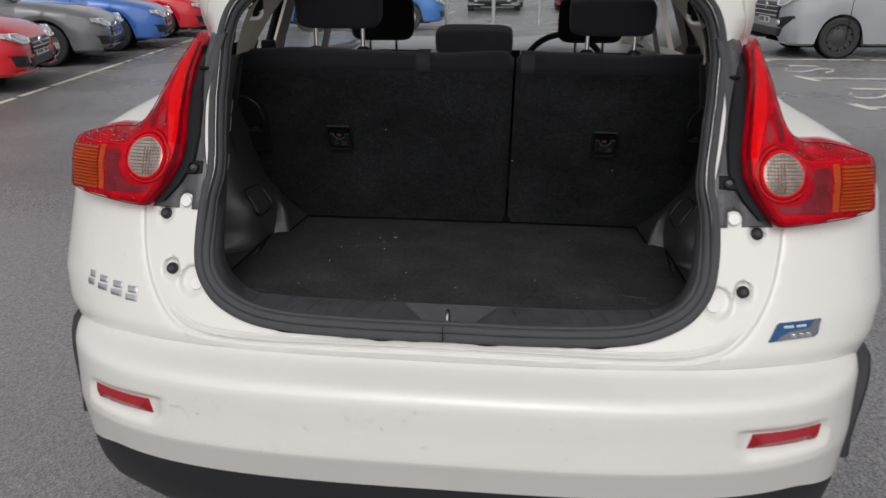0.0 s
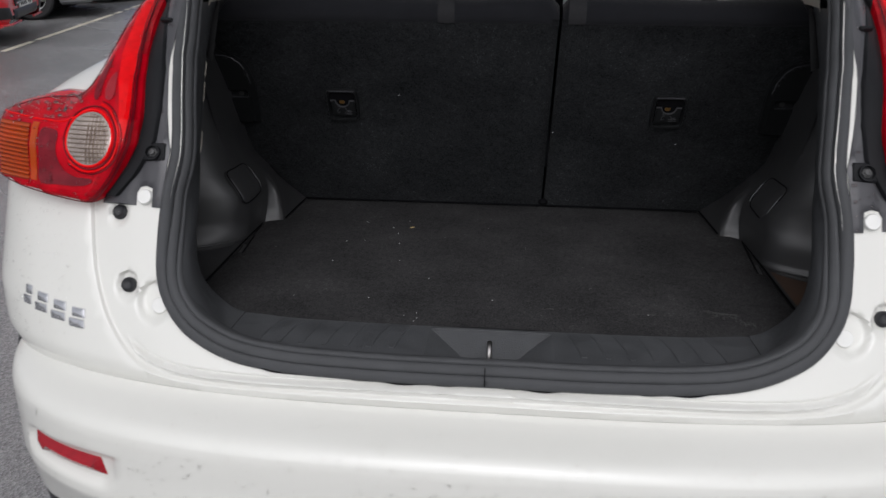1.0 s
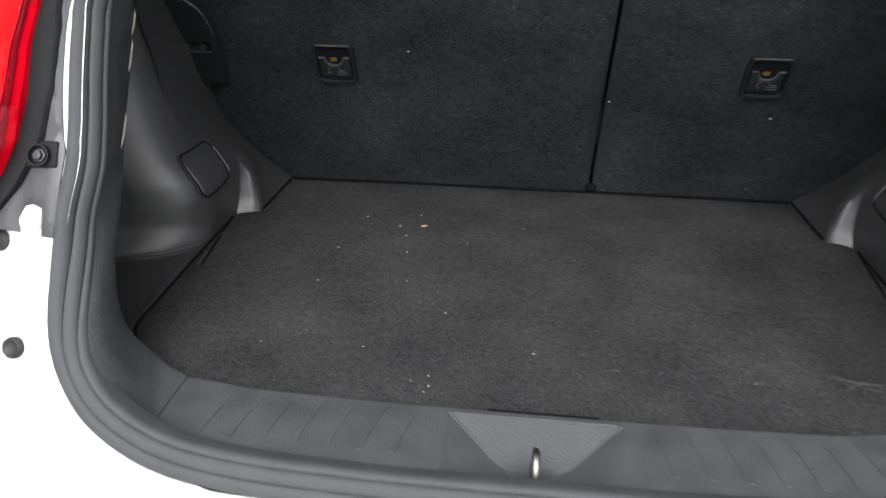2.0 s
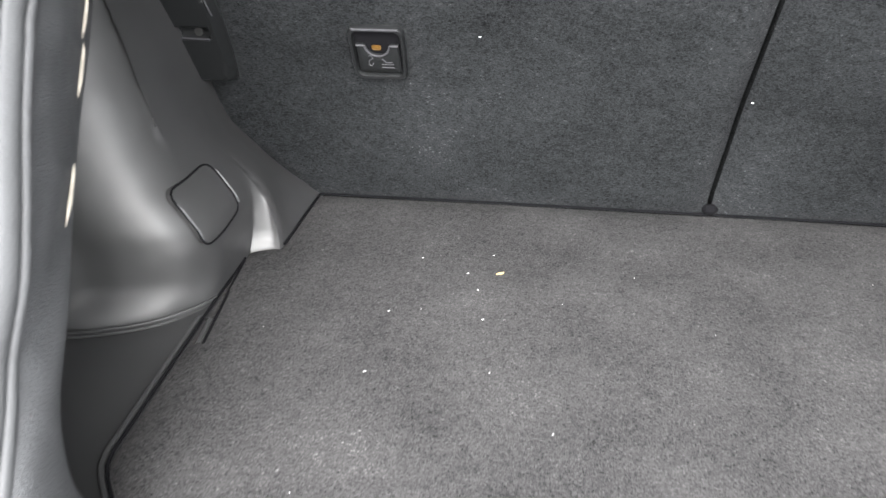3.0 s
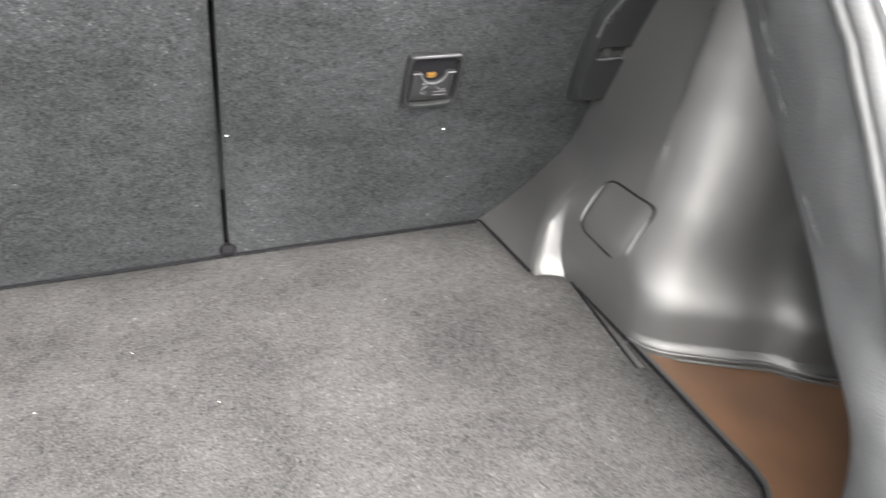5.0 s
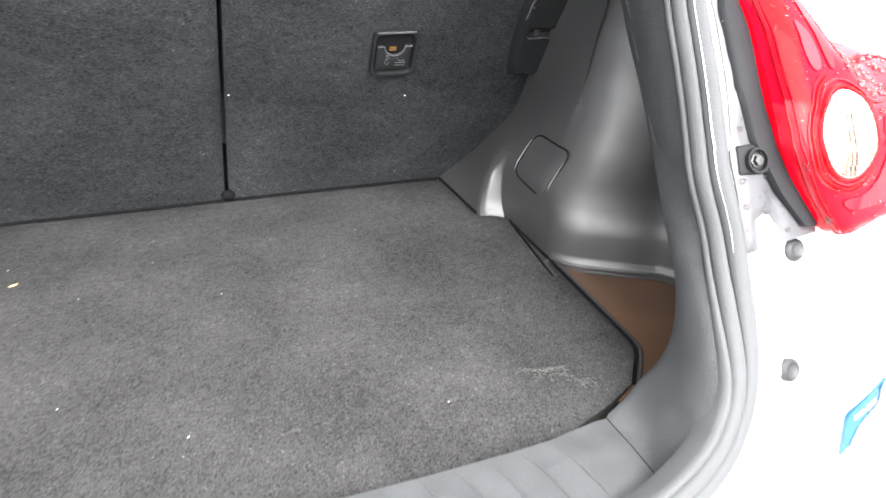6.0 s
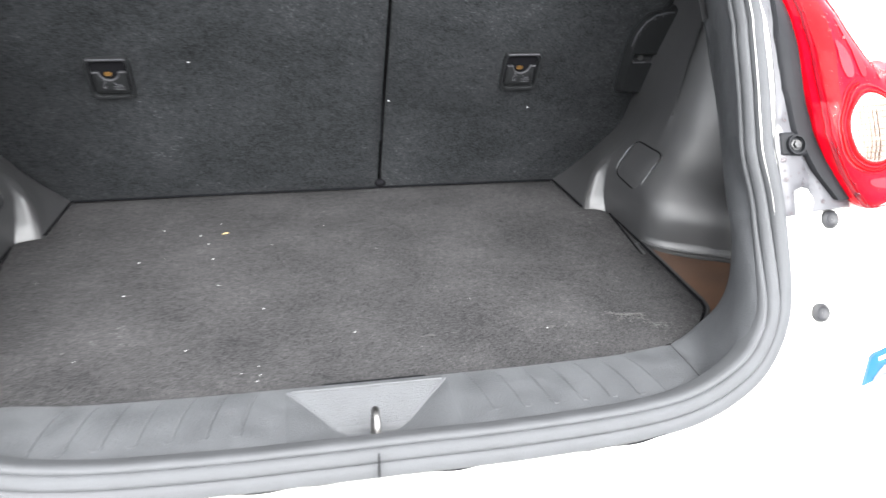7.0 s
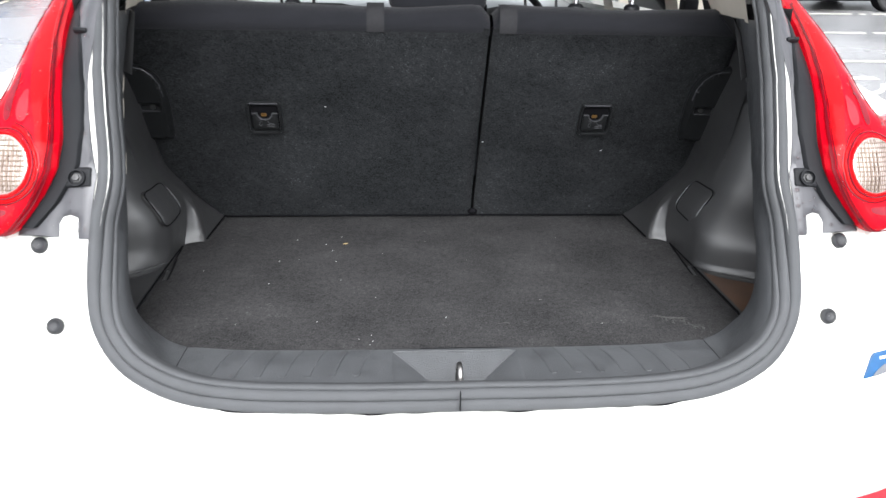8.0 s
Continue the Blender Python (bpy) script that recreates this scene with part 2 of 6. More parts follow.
def asphalt():
    m = material("wet_asphalt", (0.165, 0.165, 0.168), rough=0.24, vary=0.28, scale=0.35, tint=(0.25, 0.247, 0.245), rough_vary=0.16)
    nt = m.node_tree
    b = nt.nodes["Principled BSDF"]
    at = nt.nodes.new("ShaderNodeTexCoord")
    chip = nt.nodes.new("ShaderNodeTexVoronoi")
    chip.inputs["Scale"].default_value = 150
    nt.links.new(at.outputs["Object"], chip.inputs["Vector"])
    fine = nt.nodes.new("ShaderNodeTexNoise")
    fine.inputs["Scale"].default_value, fine.inputs["Detail"].default_value = 40, 5
    nt.links.new(at.outputs["Object"], fine.inputs["Vector"])
    add = nt.nodes.new("ShaderNodeMath")
    add.operation = "ADD"
    nt.links.new(chip.outputs["Distance"], add.inputs[0])
    nt.links.new(fine.outputs["Fac"], add.inputs[1])
    bump = nt.nodes.new("ShaderNodeBump")
    bump.inputs["Strength"].default_value, bump.inputs["Distance"].default_value = 0.5, 0.006
    nt.links.new(add.outputs[0], bump.inputs["Height"])
    nt.links.new(bump.outputs["Normal"], b.inputs["Normal"])
    # pale and dark stone chips
    old = b.inputs["Base Color"].links[0].from_socket
    tone = nt.nodes.new("ShaderNodeMapRange")
    tone.inputs["To Min"].default_value, tone.inputs["To Max"].default_value = 0.50, 1.5
    nt.links.new(chip.outputs["Color"], tone.inputs["Value"])
    mul = nt.nodes.new("ShaderNodeMix")
    mul.data_type, mul.blend_type = "RGBA", "MULTIPLY"
    mul.inputs["Factor"].default_value = 1.0
    nt.links.new(old, mul.inputs["A"])
    nt.links.new(tone.outputs["Result"], mul.inputs["B"])
    nt.links.new(mul.outputs["Result"], b.inputs["Base Color"])
    return m


ASPHALT = asphalt()
# ---- mesh helpers ----
from mathutils.geometry import delaunay_2d_cdt


def spline(ctrl, n, closed=False):
    """A smooth curve through a few control points, cut into n evenly spaced points."""
    c = [Vector(p) for p in ctrl]
    m = len(c)
    dense = []
    for i in range(m if closed else m - 1):
        p0, p1, p2, p3 = (c[(i + k) % m] if closed else c[min(max(i + k, 0), m - 1)] for k in (-1, 0, 1, 2))
        for s in range(12):
            t = s / 12
            dense.append(0.5 * ((2 * p1) + (p2 - p0) * t + (2 * p0 - 5 * p1 + 4 * p2 - p3) * t * t + (3 * p1 - p0 - 3 * p2 + p3) * t ** 3))
    dense.append(c[0].copy() if closed else c[-1].copy())
    run = [0.0]
    for a, b in zip(dense, dense[1:]):
        run.append(run[-1] + (b - a).length)
    out, j = [], 0
    for k in range(n):
        s = run[-1] * k / (n if closed else n - 1)
        while j < len(run) - 2 and run[j + 1] < s:
            j += 1
        d = run[j + 1] - run[j]
        out.append(dense[j].lerp(dense[j + 1], (s - run[j]) / d if d > 1e-9 else 0))
    return out


LOOPS = {}


def edges_of(poly):
    """The corners and edge vectors of a closed outline, kept for outlines used again."""
    key = id(poly)
    if key not in LOOPS:
        p = np.array([(v[0], v[1]) for v in poly], float)
        LOOPS[key] = (poly, p, np.roll(p, -1, 0) - p)
    return LOOPS[key][1:]


def inside(px, pz, poly):
    """Signed distance of many points from a closed outline, positive inside."""
    p, e = edges_of(poly)
    px, pz = np.asarray(px, float), np.asarray(pz, float)
    shape = px.shape
    px, pz = px.ravel(), pz.ravel()
    out = np.empty(px.size)
    ee = np.maximum((e ** 2).sum(1), 1e-12)
    safe = np.where(np.abs(e[:, 1]) < 1e-12, 1e-12, e[:, 1])
    for a in range(0, px.size, 4000):
        qx, qz = px[a:a + 4000, None] - p[:, 0], pz[a:a + 4000, None] - p[:, 1]
        t = np.clip((qx * e[:, 0] + qz * e[:, 1]) / ee, 0, 1)
        best = np.sqrt(((qx - t * e[:, 0]) ** 2 + (qz - t * e[:, 1]) ** 2).min(1))
        cross = ((qz < 0) != (qz < e[:, 1])) & (qx < qz * e[:, 0] / safe)
        out[a:a + 4000] = np.where(cross.sum(1) % 2 == 1, best, -best)
    return out.reshape(shape)


def soft(a, b, v):
    t = min(max((v - a) / (b - a), 0.0), 1.0)
    return t * t * (3 - 2 * t)


def part(name, bm, mat, parent=None, label="", sharp=38):
    """Links a bmesh as one mesh object, under a thing or a part. Children of the car are given in the boot frame."""
    me = bpy.data.meshes.new(name)
    bm.to_mesh(me)
    bm.free()
    for f in me.polygons:
        f.use_smooth = True
    me.set_sharp_from_angle(angle=radians(sharp))
    me.materials.append(mat)
    ob = new(name, me)
    if parent is not None:
        ob.parent = parent
        if parent is car:
            ob.location = (0, 0, SILL)
    if label:
        tagged(ob, label)
    return ob


def thing(name, label, category, m=None, group="", kind=""):
    ob = new(name)
    ob.empty_display_size = 0.1
    ob.matrix_world = m or Matrix()
    return tagged(ob, label, category, group, kind)


def loft(bm, rings, closed=False):
    """Quads between rings of equally many points. closed: each ring closes on itself."""
    rows = [[bm.verts.new(p) for p in r] for r in rings]
    for a, b in zip(rows, rows[1:]):
        k = len(a)
        for i in range(k if closed else k - 1):
            j = (i + 1) % k
            bm.faces.new((a[i], a[j], b[j], b[i]))
    return rows


def cap(bm, row):
    try:
        bm.faces.new(row)
    except ValueError:
        pass


def box(bm, lo, hi, bevel=0.0, seg=2, m=None):
    """A box with bevelled edges between two corners."""
    lo, hi = Vector(lo), Vector(hi)
    got = bmesh.ops.create_cube(bm, size=1.0, matrix=Matrix.Translation((lo + hi) / 2) @ Matrix.Diagonal((*(hi - lo), 1)))
    vs = got["verts"]
    if bevel:
        es = list({e for v in vs for e in v.link_edges})
        made = bmesh.ops.bevel(bm, geom=es, offset=bevel, segments=seg, profile=0.5, affect="EDGES")
        vs = list({v for v in made["verts"]} | {v for v in vs if v.is_valid})
    if m is not None:
        bmesh.ops.transform(bm, matrix=m, verts=[v for v in vs if v.is_valid])
    return vs


def tube(bm, path, r, sides=8, ends=True):
    """A round bar along a path; r is a radius or one for each point."""
    path = [Vector(p) for p in path]
    rings, side = [], None
    for i, p in enumerate(path):
        d = (path[min(i + 1, len(path) - 1)] - path[max(i - 1, 0)]).normalized()
        side = (d.orthogonal() if side is None else side - d * side.dot(d)).normalized()
        up = d.cross(side)
        rr = r[i] if isinstance(r, (list, tuple)) else r
        rings.append([p + rr * (math.cos(2 * math.pi * k / sides) * side + math.sin(2 * math.pi * k / sides) * up) for k in range(sides)])
    rows = loft(bm, rings, True)
    if ends:
        cap(bm, rows[0][::-1]), cap(bm, rows[-1])
    return rows


def spin(bm, profile, n=24, m=Matrix(), arc=2 * math.pi):
    """Turns a profile of (radius, height) round the local z axis."""
    rings = []
    full = abs(arc - 2 * math.pi) < 1e-6
    for r, h in profile:
        rings.append([m @ Vector((r * math.cos(arc * k / n), r * math.sin(arc * k / n), h)) for k in range(n if full else n + 1)])
    return loft(bm, rings, full)


def plate(bm, outline, step, place, back=None):
    """A sheet filling an outline in (u, v), laid out by place(u, v, distance from the edge); back: the vector by which its rim turns down."""
    o = [(p[0], p[1]) for p in outline]
    us, vs = [p[0] for p in o], [p[1] for p in o]
    gu, gv = np.meshgrid(np.arange(min(us) + step / 2, max(us), step), np.arange(min(vs) + step / 2, max(vs), step))
    gu, gv = gu.ravel(), gv.ravel()
    d = inside(gu, gv, o)
    keep = d > step * 0.45
    pts = [Vector(p) for p in o] + [Vector((u, v)) for u, v in zip(gu[keep], gv[keep])]
    n = len(o)
    got = delaunay_2d_cdt(pts, [(i, (i + 1) % n) for i in range(n)], [], 0, 1e-6)
    vv, faces = got[0], got[2]
    dist = np.maximum(inside([v.x for v in vv], [v.y for v in vv], o), 0)
    verts = [bm.verts.new(place(v.x, v.y, float(dd))) for v, dd in zip(vv, dist)]
    mid = inside([sum(vv[i].x for i in f) / len(f) for f in faces], [sum(vv[i].y for i in f) / len(f) for f in faces], o)
    for f, q in zip(faces, mid):
        if q > 1e-7:
            bm.faces.new([verts[i] for i in f])
    if back is not None:
        back = Vector(back)
        va = np.array([(v.x, v.y) for v in vv])
        rim = [int(((va - np.array(p)) ** 2).sum(1).argmin()) for p in o]
        low = [bm.verts.new(verts[i].co + back) for i in rim]
        for i in range(n):
            j = (i + 1) % n
            if rim[i] != rim[j]:
                bm.faces.new((verts[rim[i]], verts[rim[j]], low[j], low[i]))
    return verts


def densify(loop, step):
    out = []
    for a, b in zip(loop, loop[1:] + loop[:1]):
        k = max(1, int((b - a).length / step))
        out += [a.lerp(b, i / k) for i in range(k)]
    return out


def both(build, *args):
    """Calls a builder for the right side (1) and the left side (-1)."""
    return [build(s, *args) for s in (1, -1)]


def lerp(v, xs, ys):
    return float(np.interp(v, xs, ys))
# ================= the white car: outer body =================
car = thing("hatchback_car", "white pearl crossover with its tailgate open and boot empty", "car",
            CAR @ pose(0, 0, -SILL))

SIDE_Y, ROUND = 0.45, 3.2


def body_width(z):
    return lerp(z, (-0.3, -0.1, -0.03, 0.04, 0.25, 0.333, 0.373, 0.41, 0.45, 0.55, 0.72), (0.90, 0.918, 0.936, 0.952, 0.934, 0.874, 0.806, 0.744, 0.714, 0.685, 0.64))


def body_rear(z):
    return lerp(z, (-0.08, -0.050, -0.027, -0.02, 0.05, 0.1, 0.2, 0.30, 0.42, 0.55, 0.65, 0.76), (-0.072, -0.080, -0.0895, -0.09, -0.05, -0.02, 0.04, 0.09, 0.18, 0.33, 0.45, 0.58))


def sweep(x, z):
    """The rear pillar sweeps forward outside the boot opening, under the tall arm of the lamp."""
    return lerp(z, (0.37, 0.39, 0.426, 0.462, 0.492, 0.525, 0.545, 0.565, 0.595, 0.64, 0.70), (0, 0.012, 0.055, 0.080, 0.100, 0.120, 0.115, 0.085, 0.05, 0.02, 0)) * (min(max(0.0, abs(x) - 0.575), 0.09) / 0.07) ** 1.3


def body_y(x, z):
    a = min(abs(x) / body_width(z), 0.9999)
    return SIDE_Y - (SIDE_Y - body_rear(z)) * (1 - a ** ROUND) ** (1 / ROUND) + sweep(x, z)


# Half outlines (x, z) of the boot opening's seal and of the recess in which the tailgate closes.
OPENING = [(0, -0.003), (0.15, -0.003), (0.30, 0.0), (0.385, 0.009), (0.449, 0.031), (0.488, 0.059), (0.515, 0.098), (0.526, 0.15), (0.525, 0.22),
           (0.515, 0.29), (0.532, 0.37), (0.556, 0.46), (0.573, 0.54), (0.571, 0.60), (0.552, 0.64), (0.50, 0.69), (0.40, 0.73), (0.2, 0.75), (0, 0.755)]
RECESS = [(0, -0.027), (0.2, -0.028), (0.42, -0.030), (0.51, -0.021), (0.562, 0.002), (0.607, 0.05), (0.639, 0.115), (0.658, 0.2), (0.664, 0.28),
          (0.668, 0.37), (0.668, 0.44), (0.652, 0.55), (0.635, 0.62), (0.60, 0.70), (0.45, 0.79), (0, 0.80)]


def whole(half, n):
    right = spline(half, n)
    return right + [Vector((-p.x, p.y)) for p in right[-2:0:-1]]


OPEN_LOOP, RECESS_LOOP = whole(OPENING, 130), whole(RECESS, 300)
CUPS = [(0.606, 0.190, 0.020, 0.009), (0.575, 0.089, 0.022, 0.012), (0.525, 0.072, 0.031, 0.013)]


def dent(x, z, d):
    """How far the tailgate recess and its drainage cups lie in from the outer skin; d: distance inside the recess."""
    out = 0.008 * soft(0.0, 0.005, d)
    if z < 0.03:
        low = soft(0.03, 0.0, z) * soft(0.60, 0.54, abs(x))
        out -= 0.0080 * math.exp(-((d - 0.0140) / 0.0024) ** 2) * low
        out += 0.0030 * math.exp(-((d - 0.0185) / 0.0018) ** 2) * low
    for cx, cz, r, deep in CUPS:
        q = math.hypot(abs(x) - cx, z - cz)
        if q < r:
            out += deep * soft(r, r * 0.70, q)
    return out


def skin(x, z):
    d = float(inside([x], [z], RECESS_LOOP)[0])
    return body_y(x, z) + dent(x, z, d)


def skin_point(e, z):
    """A point of the outer skin: e runs round the rear corner, from 0 at the middle over 0.8 at the corner to 1.8 where the side is straight."""
    w, yc = body_width(z), body_rear(z)
    if e <= 0.8:
        return w * e, SIDE_Y - (SIDE_Y - yc) * (1 - e ** ROUND) ** (1 / ROUND) + sweep(w * e, z)
    if e <= 1.8:
        c = (1 - 0.8 ** ROUND) ** (1 / ROUND) * (1.8 - e)
        x = w * (1 - c ** ROUND) ** (1 / ROUND)
        return x, SIDE_Y - (SIDE_Y - yc) * c + sweep(x, z)
    y = SIDE_Y + e - 1.8
    return w - 0.03 * max(0, y - 0.9) * soft(0.1, 0.3, z), y + sweep(w, z)


def build_body():
    edge = [p for p in spline(RECESS, 330) if p.y < 0.716]
    bm = bmesh.new()
    K = 0.93
    c0 = (1 - 0.8 ** ROUND) ** (1 / ROUND)

    def along(x, z):
        a = min(x / body_width(z), 0.9999)
        return a if a <= 0.8 else 1.8 - (1 - a ** ROUND) ** (1 / ROUND) / c0
    out = [Vector((along(p.x, p.y) * K, p.y)) for p in edge]
    rim_loop = [Vector((1.97 * K, 0.716)), Vector((1.97 * K, 0.46)), Vector((3.85 * K, 0.46)), Vector((3.85 * K, -0.075)), Vector((0.0, -0.075))]
    loop = out + [a.lerp(b, k / 40) for a, b in zip(rim_loop, rim_loop[1:]) for k in range(40)] + rim_loop[-1:]
    for s in (1, -1):
        def lay(u, v, d):
            x, y = skin_point(max(u, 0) / K, v)
            return Vector((s * x, y, v))
        first = len(bm.faces)
        plate(bm, loop, 0.0155, lay)
        if s < 0:
            bm.faces.ensure_lookup_table()
            bmesh.ops.reverse_faces(bm, faces=bm.faces[first:])
    # the tailgate recess: rings from its edge in to the seal
    n = 330
    outer, inner = [p for p in spline(RECESS, n)], [p for p in spline(OPENING, n)]
    sets = [0.0, 0.0015, 0.003, 0.0045, 0.006, 0.0075, 0.009, 0.0105, 0.012, 0.0135, 0.015, 0.0165, 0.018, 0.0195, 0.021]
    X, Z = [], []
    for o, i in zip(outer, inner):
        d = i - o
        ln = d.length
        row = [min(q / ln, 0.98) for q in sets]
        row += list(np.linspace(row[-1], 1.0 + 0.012 / ln, 26)[1:])
        X.append([o.x + d.x * t for t in row])
        Z.append([o.y + d.y * t for t in row])
    X, Z = np.array(X), np.array(Z)
    D = np.maximum(inside(X, Z, RECESS_LOOP), 0)
    for s in (1, -1):
        rings = [[(s * X[i, j], body_y(X[i, j], min(Z[i, j], 0.745)) + dent(X[i, j], Z[i, j], D[i, j]), Z[i, j]) for j in range(X.shape[1])] for i in range(n)]
        loft(bm, rings if s < 0 else rings[::-1])
    bmesh.ops.remove_doubles(bm, verts=bm.verts, dist=0.0004)
    return part("body_shell", bm, PAINT, car, "white pearl painted rear quarters round the boot opening", sharp=50)


build_body()

# ---- bumper ----
B_SIDE, B_ROUND, B_W = 0.36, 3.3, 0.878


def bumper_rear(z):
    return lerp(z, (-0.272, -0.235, -0.212, -0.206, -0.200, -0.15, -0.115, -0.095, -0.085, -0.077, -0.070, -0.064, -0.058, -0.053, -0.050),
                (-0.150, -0.168, -0.1795, -0.1815, -0.1815, -0.1770, -0.1755, -0.1738, -0.1710, -0.1660, -0.1570, -0.1440, -0.127, -0.112, -0.104))


def bumper_y(x, z):
    a = min(abs(x) / B_W, 0.9999)
    return B_SIDE - (B_SIDE - bumper_rear(z)) * (1 - a ** B_ROUND) ** (1 / B_ROUND)


REFL = [(0.583, -0.139), (0.731, -0.145), (0.726, -0.172), (0.574, -0.167)]
REFL_POCKET = [(0.550, -0.123), (0.735, -0.131), (0.748, -0.152), (0.742, -0.188), (0.575, -0.187), (0.552, -0.166)]


def bumper_foot(x):
    """Height of the painted bumper's lower edge, which dips at the corners."""
    return -0.283 - 0.035 * soft(0.68, 0.85, abs(x))


def build_bumper():
    zs = sorted(list(np.linspace(-0.272, -0.09, 34)) + [-0.212, -0.209, -0.206, -0.203, -0.200]) + [-0.0875, -0.085, -0.0825, -0.08, -0.075, -0.07, -0.066, -0.062, -0.059, -0.056, -0.0535, -0.0515, -0.050]
    top = [lerp(z, (-0.09, -0.07, -0.058, -0.050), (0, 0.003, 0.010, 0.022)) for z in zs]
    cols = [("a", v) for v in np.arange(0, 0.86, 0.0115)] + [("c", v) for v in np.linspace((1 - 0.86 ** B_ROUND) ** (1 / B_ROUND), 0, 16)]
    cols = [(k, v, -1) for k, v in cols[:0:-1]] + [(k, v, 1) for k, v in cols]
    bm = bmesh.new()
    rings = []
    for z, t in zip(zs, top):
        yc = bumper_rear(z)
        w = B_W - t
        r = []
        for k, v, s in cols:
            if k == "a":
                x, y = w * v, B_SIDE - (B_SIDE - yc) * (1 - v ** B_ROUND) ** (1 / B_ROUND)
            else:
                x, y = w * (1 - v ** B_ROUND) ** (1 / B_ROUND), B_SIDE - (B_SIDE - yc) * v
            r.append((s * x, y, z))
        rings.append(r)
    R = np.array(rings)
    d = inside(np.abs(R[:, :, 0]), R[:, :, 2], REFL_POCKET)
    d[R[:, :, 1] > 0.05] = -1
    R[:, :, 1] += 0.011 * np.clip(d / 0.010, 0, 1)
    foot = np.vectorize(bumper_foot)(R[:, :, 0])
    R[:, :, 2] = np.where(R[:, :, 2] < -0.206, -0.206 + (R[:, :, 2] + 0.206) * (foot + 0.206) / -0.066, R[:, :, 2])
    rings = [[tuple(p) for p in r] for r in R]
    # the shelf behind the top edge runs in under the tailgate recess
    shelf = [(p[0] * 0.975, max(p[1] + 0.004, body_y(p[0] * 0.975, -0.046) - 0.0022 if p[1] < 0.2 else p[1]), -0.0425) for p in rings[-1]]
    rings.append(shelf)
    rings.append([(p[0] * 0.997, p[1] + 0.0008, -0.060) for p in shelf])
    rings.insert(0, [(p[0] * 0.985, p[1] + 0.03, p[2] - 0.004) for p in rings[0]])
    loft(bm, rings)
    return part("bumper", bm, PAINT, car, "white painted rear bumper beaded with rain", sharp=50)


build_bumper()


def build_valance():
    bm = bmesh.new()
    rings = []
    for z, inset, w in ((-0.262, 0.012, 0.868), (-0.272, 0.004, 0.873), (-0.30, 0.004, 0.874), (-0.35, 0.02, 0.867), (-0.40, 0.05, 0.855), (-0.45, 0.09, 0.83), (-0.47, 0.16, 0.78)):
        r = []
        for k in range(61):
            a = -1 + 2 * k / 60
            e = abs(a) ** 0.8 * 0.99999
            x = w * math.copysign(e, a)
            r.append((x, B_SIDE - (B_SIDE + 0.150 - inset) * (1 - e ** B_ROUND) ** (1 / B_ROUND), z + bumper_foot(x) + 0.272))
        rings.append(r)
    loft(bm, rings)
    return part("bumper_valance", bm, VALANCE, car, "unpainted black plastic lower bumper")


build_valance()


def build_reflector(s):
    bm = bmesh.new()
    plate(bm, densify([Vector(p) for p in REFL], 0.012), 0.011, lambda u, v, d: Vector((s * u, bumper_y(u, v) + 0.010 - 0.009 * soft(0, 0.004, d), v)), (0, 0.01, 0))
    part("bumper_reflector", bm, REFLECTOR, car, "red reflector set in the bumper")


both(build_reflector)


def build_arch(s):
    """Black wheel-arch cladding round the rear wheel."""
    bm = bmesh.new()
    rings = []
    for k in range(33):
        a = radians(14 + 152 * k / 32)
        ca, sa = math.cos(a), math.sin(a)
        r = []
        for rad, x in ((0.36, 0.84), (0.368, 0.935), (0.380, 0.956), (0.42, 0.964), (0.462, 0.958), (0.476, 0.946), (0.480, 0.89)):
            r.append((s * x * (1.014 if s < 0 else 1.0) * (1 - 0.035 * soft(0.66, 0.82, sa) - 0.065 * soft(0.72, 0.25, sa)), 0.600 - rad * ca, -0.45 + rad * sa))
        rings.append(r)
    loft(bm, rings)
    part("wheel_arch_cladding", bm, VALANCE, car, "black plastic wheel-arch cladding")


both(build_arch)


